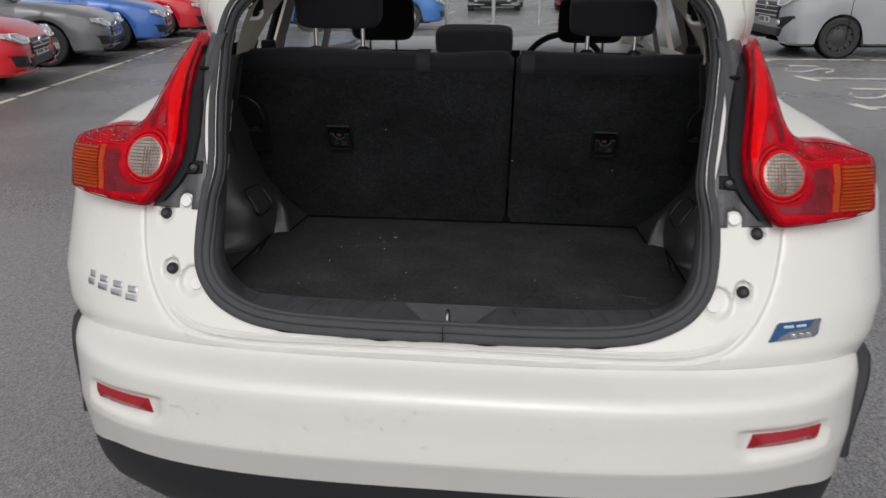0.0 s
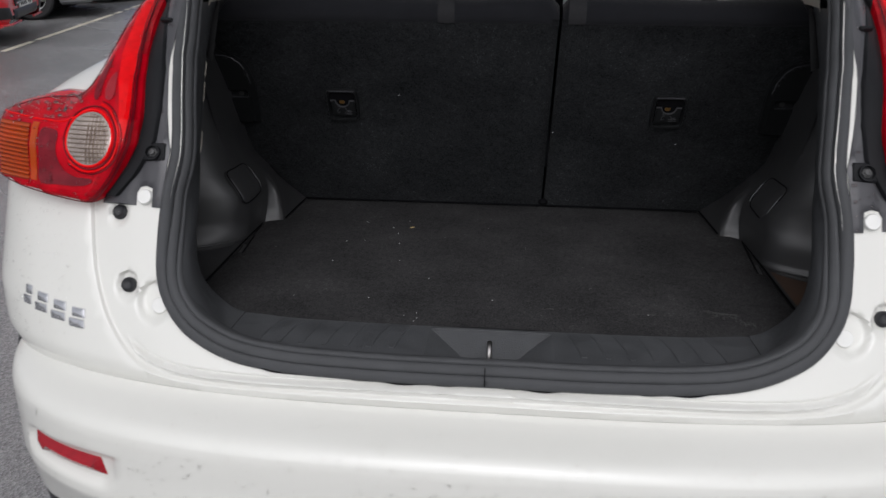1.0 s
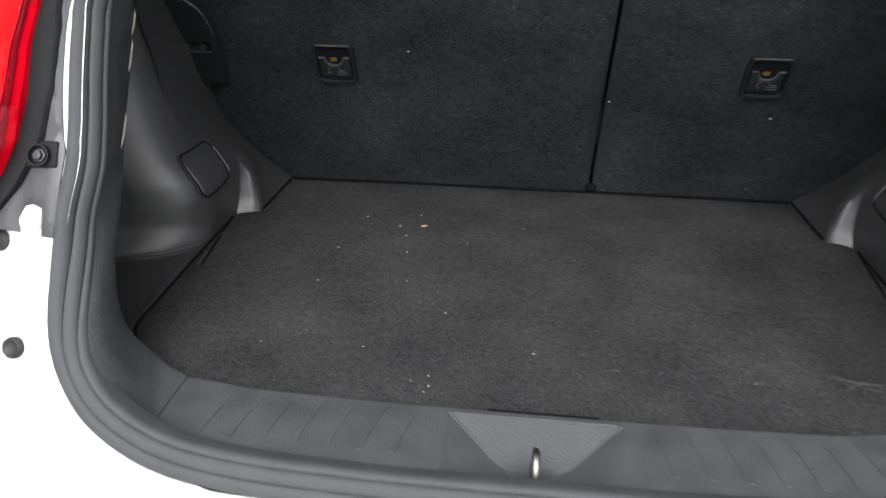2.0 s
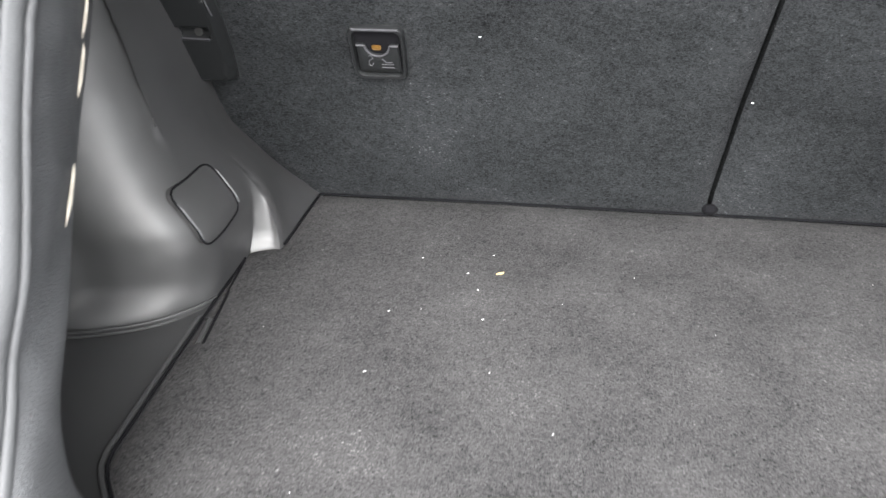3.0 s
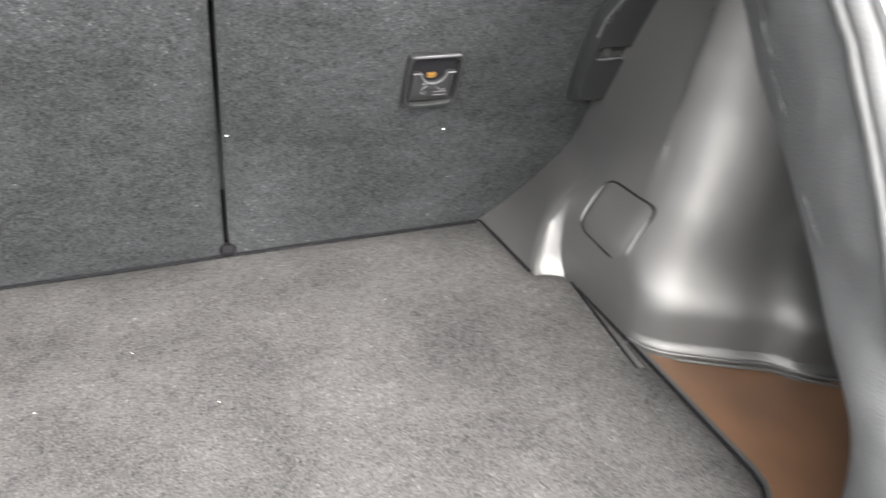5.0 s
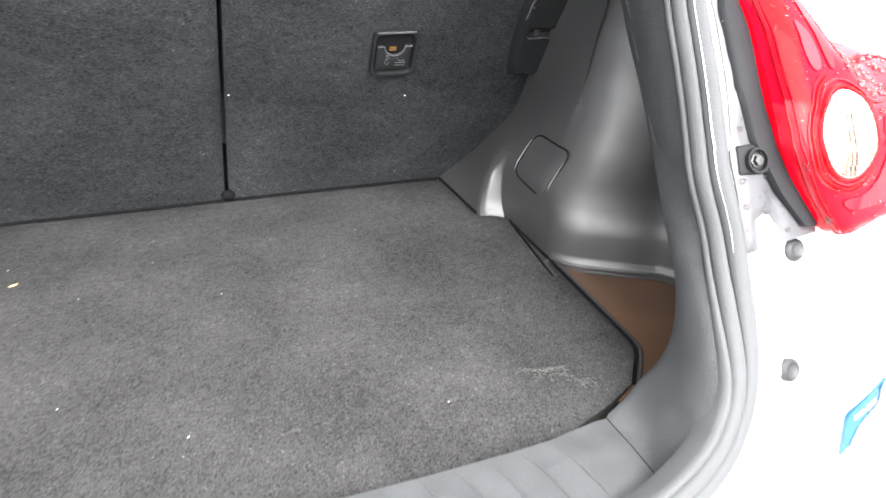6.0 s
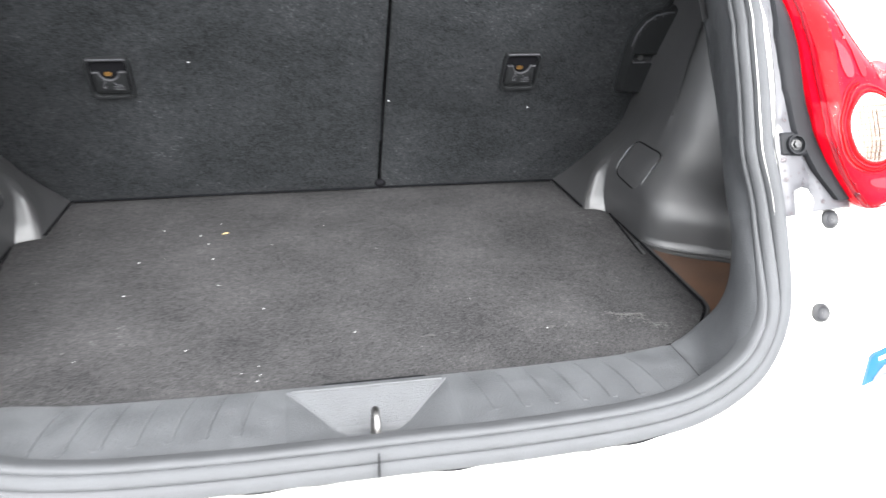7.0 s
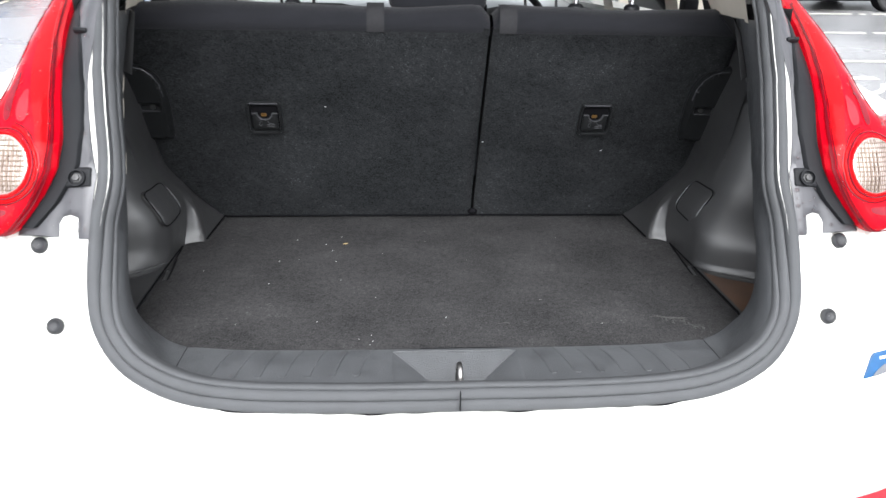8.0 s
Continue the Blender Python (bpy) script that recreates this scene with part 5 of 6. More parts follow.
def build_pillar_trim(s):
    bm = bmesh.new()
    n = 60
    lip = spline(LIP, n)
    path = spline([p for p in OPENING if 0.36 < p[0] and p[1] < 0.56 and p[1] > 0.005], 300)
    cut = [p for p in path if (p.x > 0.400 or p.y > 0.1) and p.y < 0.502]
    edge = spline([(p.x, p.y) for p in cut[::8]], n)
    rings = []
    for k in range(n):
        e = edge[k]
        f0 = k / (n - 1)
        base = Vector((e.x, body_y(e.x, e.y) + 0.007, e.y))
        inn = (Vector((0.18, 0.30)) - Vector((e.x, e.y))).normalized()
        if e.y > 0.2:
            inn = Vector((-1, 0))
        turn = seal_turn(e.y)
        wide = 0.034 * math.cos(turn)
        a = base + Vector((inn.x * wide, 0.002 + 0.034 * math.sin(turn), inn.y * wide))
        b = lip[k]
        grow = soft(0.0, 0.22, f0)
        bulge = Vector((inn.x, 0, inn.y)) * 0.008 * grow
        flat = Vector((0.413, body_y(0.413, 0.0) + 0.040, sill_z(0.408, -0.034) + 0.0008))
        a = flat.lerp(a, grow)
        rings.append([Vector((s * p.x, p.y, p.z)) for p in (a, a.lerp(b, 0.2) + bulge * 0.8, a.lerp(b, 0.45) + bulge, a.lerp(b, 0.75) + bulge * 0.7, a.lerp(b, 0.94) + bulge * 0.25, b,
                                                             b + Vector((0.006, 0.006, -0.001)), b + Vector((0.035, 0.015, -0.004)))])
    loft(bm, rings)
    trim = part("pillar_trim", bm, SILLP, car, "grey-black plastic trim lining the boot opening", sharp=60)
    # beige patches on the left paint bright spots at gaps in the trim
    for z, h, wide in ((0.384, 0.020, 0.9), (0.350, 0.027, 1.1), (0.276, 0.026, 1.5)):
        bm = bmesh.new()
        k = min(range(1, n - 1), key=lambda i: abs(rings[i][3].z - z))
        across, up = (rings[k][4] - rings[k][2]).normalized(), (rings[k + 1][3] - rings[k - 1][3]).normalized()
        out = across.cross(up).normalized()
        out = out if out.x * s < 0 else -out
        oval = spline([(-0.004, -h), (0.008, -h * 0.3), (0.006, h * 0.6), (0, h), (-0.004, h * 0.3), (-0.007, -h * 0.5)], 24, True)
        c = rings[k][3]
        plate(bm, oval, 0.006, lambda u, v, d: c + across * u * wide + up * v + out * (0.0005 + 0.0016 * soft(0, 0.004, d)))
        part("trim_spot", bm, BEIGE if s < 0 else SILLP, trim, "small pale patch standing in for a bright gap in the pillar trim" if s < 0 else "small raised patch on the pillar trim")


both(build_pillar_trim)


# ---- sill plate with its grab recess and tread ribs ----
def build_sill():
    front = lambda x: lerp(abs(x), (0, 0.1, 0.2, 0.3, 0.34, 0.37, 0.40, 0.414), (0.068, 0.068, 0.0690, 0.0725, 0.0755, 0.081, 0.086, 0.0865))
    rear = lambda x: skin(x, 0.0) + 0.031 - 0.002
    bm = bmesh.new()
    xs = sorted(list(np.arange(-0.4140, -0.113, 0.0046)) + list(np.arange(-0.112, 0.1185, 0.0016)) + list(np.arange(0.120, 0.4141, 0.0046)) + [0.414])
    rings = []
    for x in xs:
        r = []
        for k in range(56):
            f = k / 55
            y = rear(x) + (front(x) - rear(x)) * f
            r.append((x, y, sill_z(x, y - 0.8 * (rear(x) + 0.036) * (1 - f))))
        r = [(r[0][0], r[0][1] - 0.004, r[0][2] - 0.02)] + r + [(r[-1][0], r[-1][1] + 0.002, r[-1][2] - 0.03)]
        rings.append(r)
    loft(bm, rings)
    sill = part("sill_plate", bm, SILLP, car, "grey-black plastic load sill with tread ribs and a central recess", sharp=30)
    for s in (1, -1):
        for k in range(7):
            bm = bmesh.new()
            x = s * (0.132 + 0.036 * k)
            path = [(x - s * 0.008, 0.066), (x - s * 0.002, 0.053), (x + s * 0.004, 0.030), (x + s * 0.009, 0.004), (x + s * 0.010, -0.010), (x + s * 0.016, -0.013), (x + s * 0.020, -0.008)]
            tube(bm, [(px, py, sill_z(px, py) + 0.0002) for px, py in spline(path, 18)], [0.0008 + 0.0009 * math.sin(math.pi * min(1, q / 17 * 1.05)) for q in range(18)], 6)
            part("tread_rib", bm, SILLP, sill)
        bm = bmesh.new()
        e = [(s * 0.4138, y, sill_z(0.408, y) + 0.0002) for y in np.linspace(-0.030, 0.0865, 10)]
        tube(bm, e, 0.0005, 5)
        part("sill_joint", bm, DARK, sill)
    # thin beads added along the grab recess lips to catch light
    bm = bmesh.new()
    tube(bm, [(x, 0.0600, sill_z(x, 0.061) + 0.0002) for x in np.linspace(-0.088, 0.094, 12)], 0.0016, 5)
    part("recess_lip", bm, SILLP, sill, "thin bead catching light along the front lip of the grab recess")
    for side in (1, -1):
        bm = bmesh.new()
        tube(bm, [(0.003 + side * grab_edge(y), y, sill_z(0.003 + side * grab_edge(y), y) + 0.0002) for y in np.linspace(0.060, 0.0185, 14)], 0.0015, 6)
        part("recess_edge", bm, SILLP, sill, "thin bead catching light along the side edge of the grab recess")
    bm = bmesh.new()
    tube(bm, [(0.003 + x, 0.0178, sill_z(0.003 + x, 0.0180) + 0.0002) for x in np.linspace(-0.043, 0.043, 8)], 0.0011, 5)
    part("recess_lip", bm, SILLP, sill)
    # near-black block paints the shadow gap between sill edge and carpet
    bm = bmesh.new()
    box(bm, (-0.052, 0.0672, -0.004), (0.076, 0.0745, 0.0160), 0.002, 2)
    part("sill_gap_shade", bm, DARK, sill, "dark block painting the shadow gap between sill and floor board")
    # striker
    bm = bmesh.new()
    tube(bm, spline([(0.004, -0.036, -0.028), (0.004, -0.034, 0.018), (0.004, -0.027, 0.032), (0.004, -0.017, 0.036), (0.004, -0.008, 0.031), (0.004, -0.002, 0.014), (0.004, 0.0, -0.028)], 24), 0.0042, 10)
    strike = part("striker", bm, STEEL, car, "bright steel tailgate striker loop")
    bm = bmesh.new()
    box(bm, (-0.020, -0.040, -0.034), (0.026, 0.004, -0.024), 0.002, 1)
    part("striker_base", bm, VALANCE, strike)


build_sill()


# ================= cabin seen past the seats =================
def build_cabin():
    # black lower and beige upper lining behind each rear wheel arch
    for s in (1, -1):
        bm = bmesh.new()
        rows = []
        for z, far in ((0.497, (0.612, 0.70, 0.497)), (0.53, (0.595, 0.70, 0.53)), (0.565, (0.573, 0.70, 0.564)), (0.60, (0.548, 0.70, 0.60)), (0.635, (0.521, 0.70, 0.631)), (0.69, (0.47, 0.74, 0.70))):
            near = Vector((lerp(z, (0.46, 0.54, 0.60, 0.64, 0.69), (0.556, 0.573, 0.571, 0.552, 0.50)) - 0.035, body_rear(z) + 0.075, z))
            rows.append([Vector((s * (p.x + 0.012 * math.sin(math.pi * f)), p.y, p.z)) for f in np.linspace(0, 1, 7) for p in (near.lerp(Vector(far), f),)])
        loft(bm, rows)
        part("upper_pillar_trim", bm, BEIGE, car, "beige plastic upper pillar trim")
        bm = bmesh.new()
        loft(bm, [[(s * x, y, z) for x, y, z in ((0.538, 0.42, 0.496), (0.57, 0.50, 0.498), (0.615, 0.70, 0.498), (0.70, 0.90, 0.49))],
                  [(s * x, y, z) for x, y, z in ((0.53, 0.34, 0.40), (0.60, 0.42, 0.41), (0.70, 0.70, 0.40), (0.72, 0.90, 0.40))]])
        part("quarter_trim", bm, TRIM, car, "black plastic quarter trim")
        # strut bracket at the top of the opening
        bm = bmesh.new()
        tube(bm, [(s * 0.52, 0.36, 0.95), (s * 0.532, 0.50, 0.70), (s * 0.537, 0.545, 0.618)], 0.010, 12)
        tube(bm, [(s * 0.536, 0.540, 0.630), (s * 0.538, 0.552, 0.606)], [0.014, 0.012], 12)
        box(bm, (-0.012, -0.012, -0.014), (0.012, 0.012, 0.014), 0.004, 2, Matrix.Translation((s * 0.548, 0.555, 0.602)) @ pose(0, 0, 0, 20, 0, 20 * s))
        part("gas_strut", bm, GASKET, car, "black tailgate gas strut and its ball joint")
        bm = bmesh.new()
        tube(bm, spline([(s * 0.530, 0.552, 0.606), (s * 0.532, 0.552, 0.592), (s * 0.541, 0.548, 0.583), (s * 0.556, 0.540, 0.581), (s * 0.566, 0.535, 0.574)], 20), 0.0055, 8)
        part("strut_bracket", bm, PAINT_IN, car, "white painted strut bracket")
        # door pillar with belt
        bm = bmesh.new()
        loft(bm, [[(s * x, y, z) for x, y in ((0.665 - q, 1.02), (0.640 - q, 1.00), (0.625 - q, 1.05), (0.66 - q, 1.12))] for q, z in ((-0.03, 0.40), (0, 0.52), (0.05, 0.66), (0.09, 0.74))])
        part("rear_door_pillar", bm, BEIGE, car, "beige door pillar trim")
        bm = bmesh.new()
        tube(bm, [(s * 0.625, 0.86, 0.49), (s * 0.615, 0.90, 0.56), (s * 0.575, 0.93, 0.70)], 0.012, 6)
        box(bm, (s * 0.62 - 0.018, 0.84, 0.485), (s * 0.62 + 0.018, 0.88, 0.52), 0.006, 2)
        part("seat_belt", bm, FABRIC, car, "black rear seat belt")
        bm = bmesh.new()
        loft(bm, [[(s * x, y, z) for y in (1.72, 1.80, 1.84)] for x, z in ((0.70, 0.40), (0.66, 0.56), (0.58, 0.74))])
        part("front_door_pillar", bm, BEIGE, car, "beige middle pillar trim")
        # door glass and door inner
        bm = bmesh.new()
        loft(bm, [[(s * x, y, z) for y in (0.66, 1.2, 1.8, 2.3, 2.75)] for x, z in ((0.715, 0.455), (0.685, 0.56), (0.63, 0.73))])
        w = part("side_window", bm, WINDOW, car, "clear side window glass")
        w.visible_shadow = False
        bm = bmesh.new()
        loft(bm, [[(s * x, y, z) for y in (0.80, 1.6, 2.4, 2.9)] for x, z in ((0.70, -0.35), (0.71, 0.1), (0.715, 0.44), (0.735, 0.46))])
        part("door_lining", bm, TRIM, car, "black door lining")
        # rocker below the doors
        bm = bmesh.new()
        loft(bm, [[(s * x, y, z) for y in (1.00, 1.6, 2.2, 2.72)] for x, z in ((0.88, -0.07), (0.905, -0.12), (0.90, -0.30), (0.86, -0.44), (0.70, -0.46))])
        part("rocker_panel", bm, PAINT, car)
    # cabin floor, roof with lining, open tailgate
    bm = bmesh.new()
    box(bm, (-0.72, 0.86, -0.42), (0.72, 3.0, -0.38))
    part("cabin_floor", bm, FABRIC, car, "dark cabin carpet")
    bm = bmesh.new()
    rings = []
    for y in np.linspace(0.60, 2.15, 14):
        z0 = lerp(y, (0.60, 0.75, 1.1, 1.6, 2.15), (0.742, 0.772, 0.800, 0.805, 0.765))
        rings.append([(x, y, z0 - 0.10 * (abs(x) / 0.66) ** 3.5) for x in np.linspace(-0.66, 0.66, 25)])
    loft(bm, rings)
    part("roof_panel", bm, PAINT, car, "white roof panel")
    bm = bmesh.new()
    loft(bm, [[(x * 0.97, y + 0.01, z - 0.03) for x, y, z in r] for r in rings])
    part("roof_lining", bm, ROOFLINING, car, "grey roof lining")
    # windscreen and its pillars, bonnet
    bm = bmesh.new()
    loft(bm, [[(x, lerp(z, (0.40, 0.76), (2.92, 2.15)) - 0.10 * (x / 0.66) ** 2, z) for x in np.linspace(-0.64, 0.64, 13)] for z in (0.46, 0.54, 0.64, 0.76)])
    ws = part("windscreen", bm, WINDOW, car, "clear windscreen")
    ws.visible_shadow = False
    for s in (1, -1):
        bm = bmesh.new()
        tube(bm, [(s * 0.70, 2.85, 0.38), (s * 0.66, 2.45, 0.58), (s * 0.60, 2.06, 0.75)], 0.035, 8)
        part("windscreen_pillar", bm, BEIGE, car)
    bm = bmesh.new()
    rings = []
    for y, zz, w in ((2.86, 0.385, 0.72), (3.0, 0.36, 0.80), (3.3, 0.32, 0.82), (3.6, 0.25, 0.80), (3.82, 0.14, 0.76), (3.90, 0.02, 0.74), (3.93, -0.15, 0.76), (3.90, -0.32, 0.74), (3.80, -0.38, 0.70)):
        rings.append([(w * a, y - 0.12 * abs(a) ** 3, zz - 0.06 * abs(a) ** 4) for a in np.linspace(-1, 1, 21)])
    loft(bm, rings)
    part("bonnet", bm, PAINT, car, "white bonnet and nose")
    for s in (1, -1):
        bm = bmesh.new()
        loft(bm, [[(s * x, y, z) for y, x in ((2.45, 0.90), (2.8, 0.90), (3.2, 0.89), (3.55, 0.86), (3.82, 0.74))] for z in (0.42, 0.2, -0.06)])
        loft(bm, [[(s * (x if z < 0.4 else 0.74), y, z) for y, x in ((2.45, 0.90), (2.8, 0.90), (3.2, 0.89), (3.55, 0.86), (3.82, 0.74))] for z in (0.30, 0.405)])
        part("front_wing", bm, PAINT, car)
    # dashboard
    bm = bmesh.new()
    rings = []
    for y, z in ((2.18, 0.10), (2.14, 0.28), (2.16, 0.40), (2.22, 0.432), (2.35, 0.445), (2.55, 0.465), (2.80, 0.485), (2.92, 0.47)):
        rings.append([(x, y, z + (0.018 * math.exp(-((x - 0.33) / 0.15) ** 2) if y > 2.15 else 0)) for x in np.linspace(-0.70, 0.70, 41)])
    loft(bm, rings)
    part("dashboard", bm, DASH, car, "grey dashboard top")
    bm = bmesh.new()
    c = Matrix.Translation((0.33, 2.00, 0.36)) @ pose(0, 0, 0, 62, 0, 0)
    tube(bm, [c @ Vector((0.18 * math.cos(a), 0.18 * math.sin(a), 0)) for a in np.linspace(0, 2 * math.pi, 33)], 0.014, 8, False)
    for a in (0, math.pi, -math.pi / 2):
        tube(bm, [c @ Vector((0.17 * math.cos(a), 0.17 * math.sin(a), 0)), c @ Vector((0.03 * math.cos(a), 0.03 * math.sin(a), -0.03))], 0.012, 6)
    spin(bm, [(0.07, -0.05), (0.07, -0.02), (0.05, -0.008), (0.0005, -0.005)], 20, c)
    part("steering_wheel", bm, VALANCE, car, "black steering wheel")
    for cx in (-0.385, 0.385):
        bm = bmesh.new()
        pillow(bm, cx, 1.52, 0.14, 0.50, 0.66, 0.16, 14)
        pillow(bm, cx, 1.78, -0.17, 0.50, 0.16, 0.52, 4)
        fs = part("front_seat", bm, FABRIC, car, "black fabric front seat")
        build_headrest(cx, 0.505, 0.66, 0.235, (-0.05, 0.05), cy=1.50, base=0.44, parent=fs, name="front_headrest", thick=0.09)
    bm = bmesh.new()
    pillow(bm, 0, 0.98, -0.10, 1.26, 0.18, 0.52, 4)
    part("rear_bench", bm, FABRIC, car, "black rear seat bench")


build_cabin()


def build_tailgate():
    """The raised tailgate over the boot, hinged at the rear of the roof."""
    bm = bmesh.new()
    m = Matrix.Translation((0, 0.60, 0.76)) @ pose(0, 0, 0, -43, 0, 0)
    rings, inner = [], []
    for f in np.linspace(0, 1, 14):
        w = lerp(f, (0, 0.4, 0.6, 1), (0.50, 0.56, 0.58, 0.50))
        y = -0.98 * f
        drop = -0.16 * soft(0.55, 1.0, f)
        rings.append([m @ Vector((w * a, y, drop - 0.06 * abs(a) ** 3 + 0.03)) for a in np.linspace(-1, 1, 17)])
        inner.append([m @ Vector((w * a * 0.97, y, drop - 0.06 * abs(a) ** 3 - 0.03)) for a in np.linspace(-1, 1, 17)])
    loft(bm, rings)
    part("tailgate", bm, PAINT, car, "white tailgate raised over the boot")
    bm = bmesh.new()
    loft(bm, inner)
    part("tailgate_lining", bm, TRIM, car, "black plastic tailgate lining")


build_tailgate()
# ================= the car park =================
def build_ground():
    bm = bmesh.new()
    edge = [-900, -300, -100, -40, -20, -10, -5, 0, 5, 10, 20, 40, 100, 300, 900]
    loft(bm, [[(x, y, 0) for x in edge] for y in edge])
    ob = part("ground", bm, ASPHALT)
    tagged(ob, "wet dark grey asphalt of the car park", "ground", kind="structure")


build_ground()


def marking(name, pts, width, label, worn=0.0, seed=1, mat=LINE):
    """A strip of road paint along a line on the ground, broken where it is worn."""
    rng = random.Random(seed)
    bm = bmesh.new()
    a, b = Vector(pts[0]), Vector(pts[1])
    d = (b - a)
    side = Vector((-d.y, d.x)).normalized() * width / 2
    n = max(2, int(d.length / 0.12))
    for k in range(n):
        if rng.random() < worn:
            continue
        rows = []
        for f in (k / n, (k + 1) / n):
            p = a + d * f
            q = 1 - 0.35 * worn * rng.random()
            rows.append([(p.x + side.x * s * q, p.y + side.y * s * q, 0.004) for s in (-1, 1)])
        loft(bm, rows)
    ob = part(name, bm, mat)
    tagged(ob, label, "road marking", "bay lines of the car park", "structure")


marking("bay_line", ((-5.17, 2.0), (-7.2, 17.5)), 0.085, "worn cream line painted on wet asphalt", 0.30, 3, YELLOW_LINE)
for k, (y, x0, x1) in enumerate(((11.68, 4.2, 14), (9.47, 4.15, 13), (7.2, 4.0, 12.5), (4.85, 3.9, 12))):
    marking("bay_line", ((x0, y), (x1, y - 0.15 * (k > 0))), 0.10, "white parking bay line painted on wet asphalt", 0.03, 20 + k)
    marking("bay_stroke", ((x0 - 0.12, y + 0.22), (x0 + 0.02, y - 0.28)), 0.13, "short white stroke at the end of a bay line", 0.05, 40 + k)


def bay_symbol(line, wide):
    bm = bmesh.new()
    loft(bm, [[(p.x, p.y - wide / 2, 0.004), (p.x + 0.02, p.y + wide / 2, 0.004)] for p in spline(line, 30)])
    tagged(part("bay_symbol", bm, LINE), "curved white symbol painted in a parking bay", "road marking", "bay symbols of the car park", "structure")


for dx, dy in ((0, 0), (0.02, -2.3), (0, -4.6)):
    bay_symbol([(4.18 + dx, 10.51 + dy), (4.08 + dx, 10.32 + dy), (4.12 + dx, 10.14 + dy), (4.30 + dx, 10.16 + dy), (4.45 + dx, 10.28 + dy), (4.55 + dx, 10.42 + dy), (4.68 + dx, 10.52 + dy), (4.80 + dx, 10.44 + dy), (4.74 + dx, 10.24 + dy), (4.58 + dx, 10.10 + dy)], 0.10)
    marking("bay_stroke", ((4.18 + dx, 10.85 + dy), (4.75 + dx, 10.83 + dy)), 0.13, "short white stroke painted in a parking bay", 0.05, 31)
marking("bay_line", ((-2.7, 20.0), (-2.0, 25.5)), 0.10, "white parking bay line painted on wet asphalt", 0.03, 41)
marking("bay_line", ((1.3, 20.0), (1.9, 25.5)), 0.10, "white parking bay line painted on wet asphalt", 0.03, 42)


def parked_car(name, label, colour, m, length=4.3, width=1.80, height=1.45, group="", sport=0.0, van=False, plate_on=True, rim=RIM, spokes=5):
    """A parked vehicle, nose at the local origin and pointing along +x, standing on z = 0."""
    root = thing(name, label, "van" if van else "car", m, group)
    paint = material(name + "_paint", colour, rough=0.30, coat=1.0, vary=0.06, scale=3, metal=0.10, coat_rough=0.03, spec=0.4)
    h, hw = height, width / 2
    nose_h = 1.02 if van else 0.72
    bonnet_h = 1.18 if van else 0.95
    # stations: (distance behind the nose, sill height, shoulder height, half width)
    st = [(0.00, 0.34, nose_h * 0.72, 0.70), (0.03, 0.26, nose_h * 0.86, 0.80), (0.12, 0.21, nose_h * 0.98, 0.92), (0.30, 0.20, nose_h + 0.06, 0.98), (0.60, 0.20, nose_h + 0.13, 1.0),
          (1.0, 0.20, bonnet_h - 0.03, 1.0), (1.35, 0.20, bonnet_h, 1.0), (2.0, 0.20, bonnet_h, 1.0), (3.0, 0.20, bonnet_h + 0.02, 1.0), (length - 0.5, 0.22, bonnet_h + 0.03, 0.99), (length - 0.12, 0.28, bonnet_h, 0.93), (length, 0.36, bonnet_h - 0.12, 0.8)]
    bm = bmesh.new()
    rings = []
    arch = lambda x, c: math.sqrt(max(0, 0.36 ** 2 - (x - c) ** 2))
    xs = sorted(set([s[0] for s in st] + list(np.linspace(0.45, 1.40, 20)) + list(np.linspace(length - 1.35, length - 0.4, 20))))
    for x in xs:
        lo, top, k = (float(np.interp(x, [s[0] for s in st], [s[i] for s in st])) for i in (1, 2, 3))
        w = hw * k
        lift = max(arch(x, 0.90), arch(x, length - 0.88))
        low = max(lo, 0.31 + lift) if lift > 0 else lo
        low = min(low, top - 0.15)
        prof = [(w * 0.90, low), (w * 0.985, low + 0.04), (w, low + (top - low) * 0.35), (w * 0.99, low + (top - low) * 0.65), (w * 0.955, top - 0.05), (w * 0.88, top - 0.005), (w * 0.6, top + 0.025), (w * 0.25, top + 0.038), (0, top + 0.04)]
        full = [(y, z) for y, z in prof] + [(-y, z) for y, z in prof[-2::-1]]
        rings.append([(-x, y, z) for y, z in full])
    rows = loft(bm, rings)
    cap(bm, rows[0]), cap(bm, rows[-1][::-1])
    part("body", bm, paint, root)
    # cabin
    bm = bmesh.new()
    front = 0.75 if van else 1.25
    top0 = 1.45 if van else 1.95
    back_top, back = (length - 0.15, length - 0.05) if van else (length - 0.75, length - 0.15)
    rings = []
    for f in np.linspace(0, 1, 8):
        z = bonnet_h - 0.02 + (h - bonnet_h + 0.02) * f
        a, b = front + (top0 - front) * f ** 1.1, back + (back_top - back) * f ** 1.3
        w = hw * (0.90 - (0.06 if van else 0.17) * f ** 1.3)
        loop = [(-a, y) for y in np.linspace(-w * 0.85, w * 0.85, 7)] + [(-a - 0.15, w)] + [(-x, w) for x in np.linspace(a + 0.4, b - 0.2, 6)] + [(-b, y) for y in np.linspace(w * 0.85, -w * 0.85, 7)] + [(-x, -w) for x in np.linspace(b - 0.2, a + 0.4, 6)] + [(-a - 0.15, -w)]
        rings.append([(x, y, z) for x, y in loop])
    rows = loft(bm, rings, True)
    cap(bm, rows[-1])
    part("cabin", bm, paint, root)
    bm = bmesh.new()
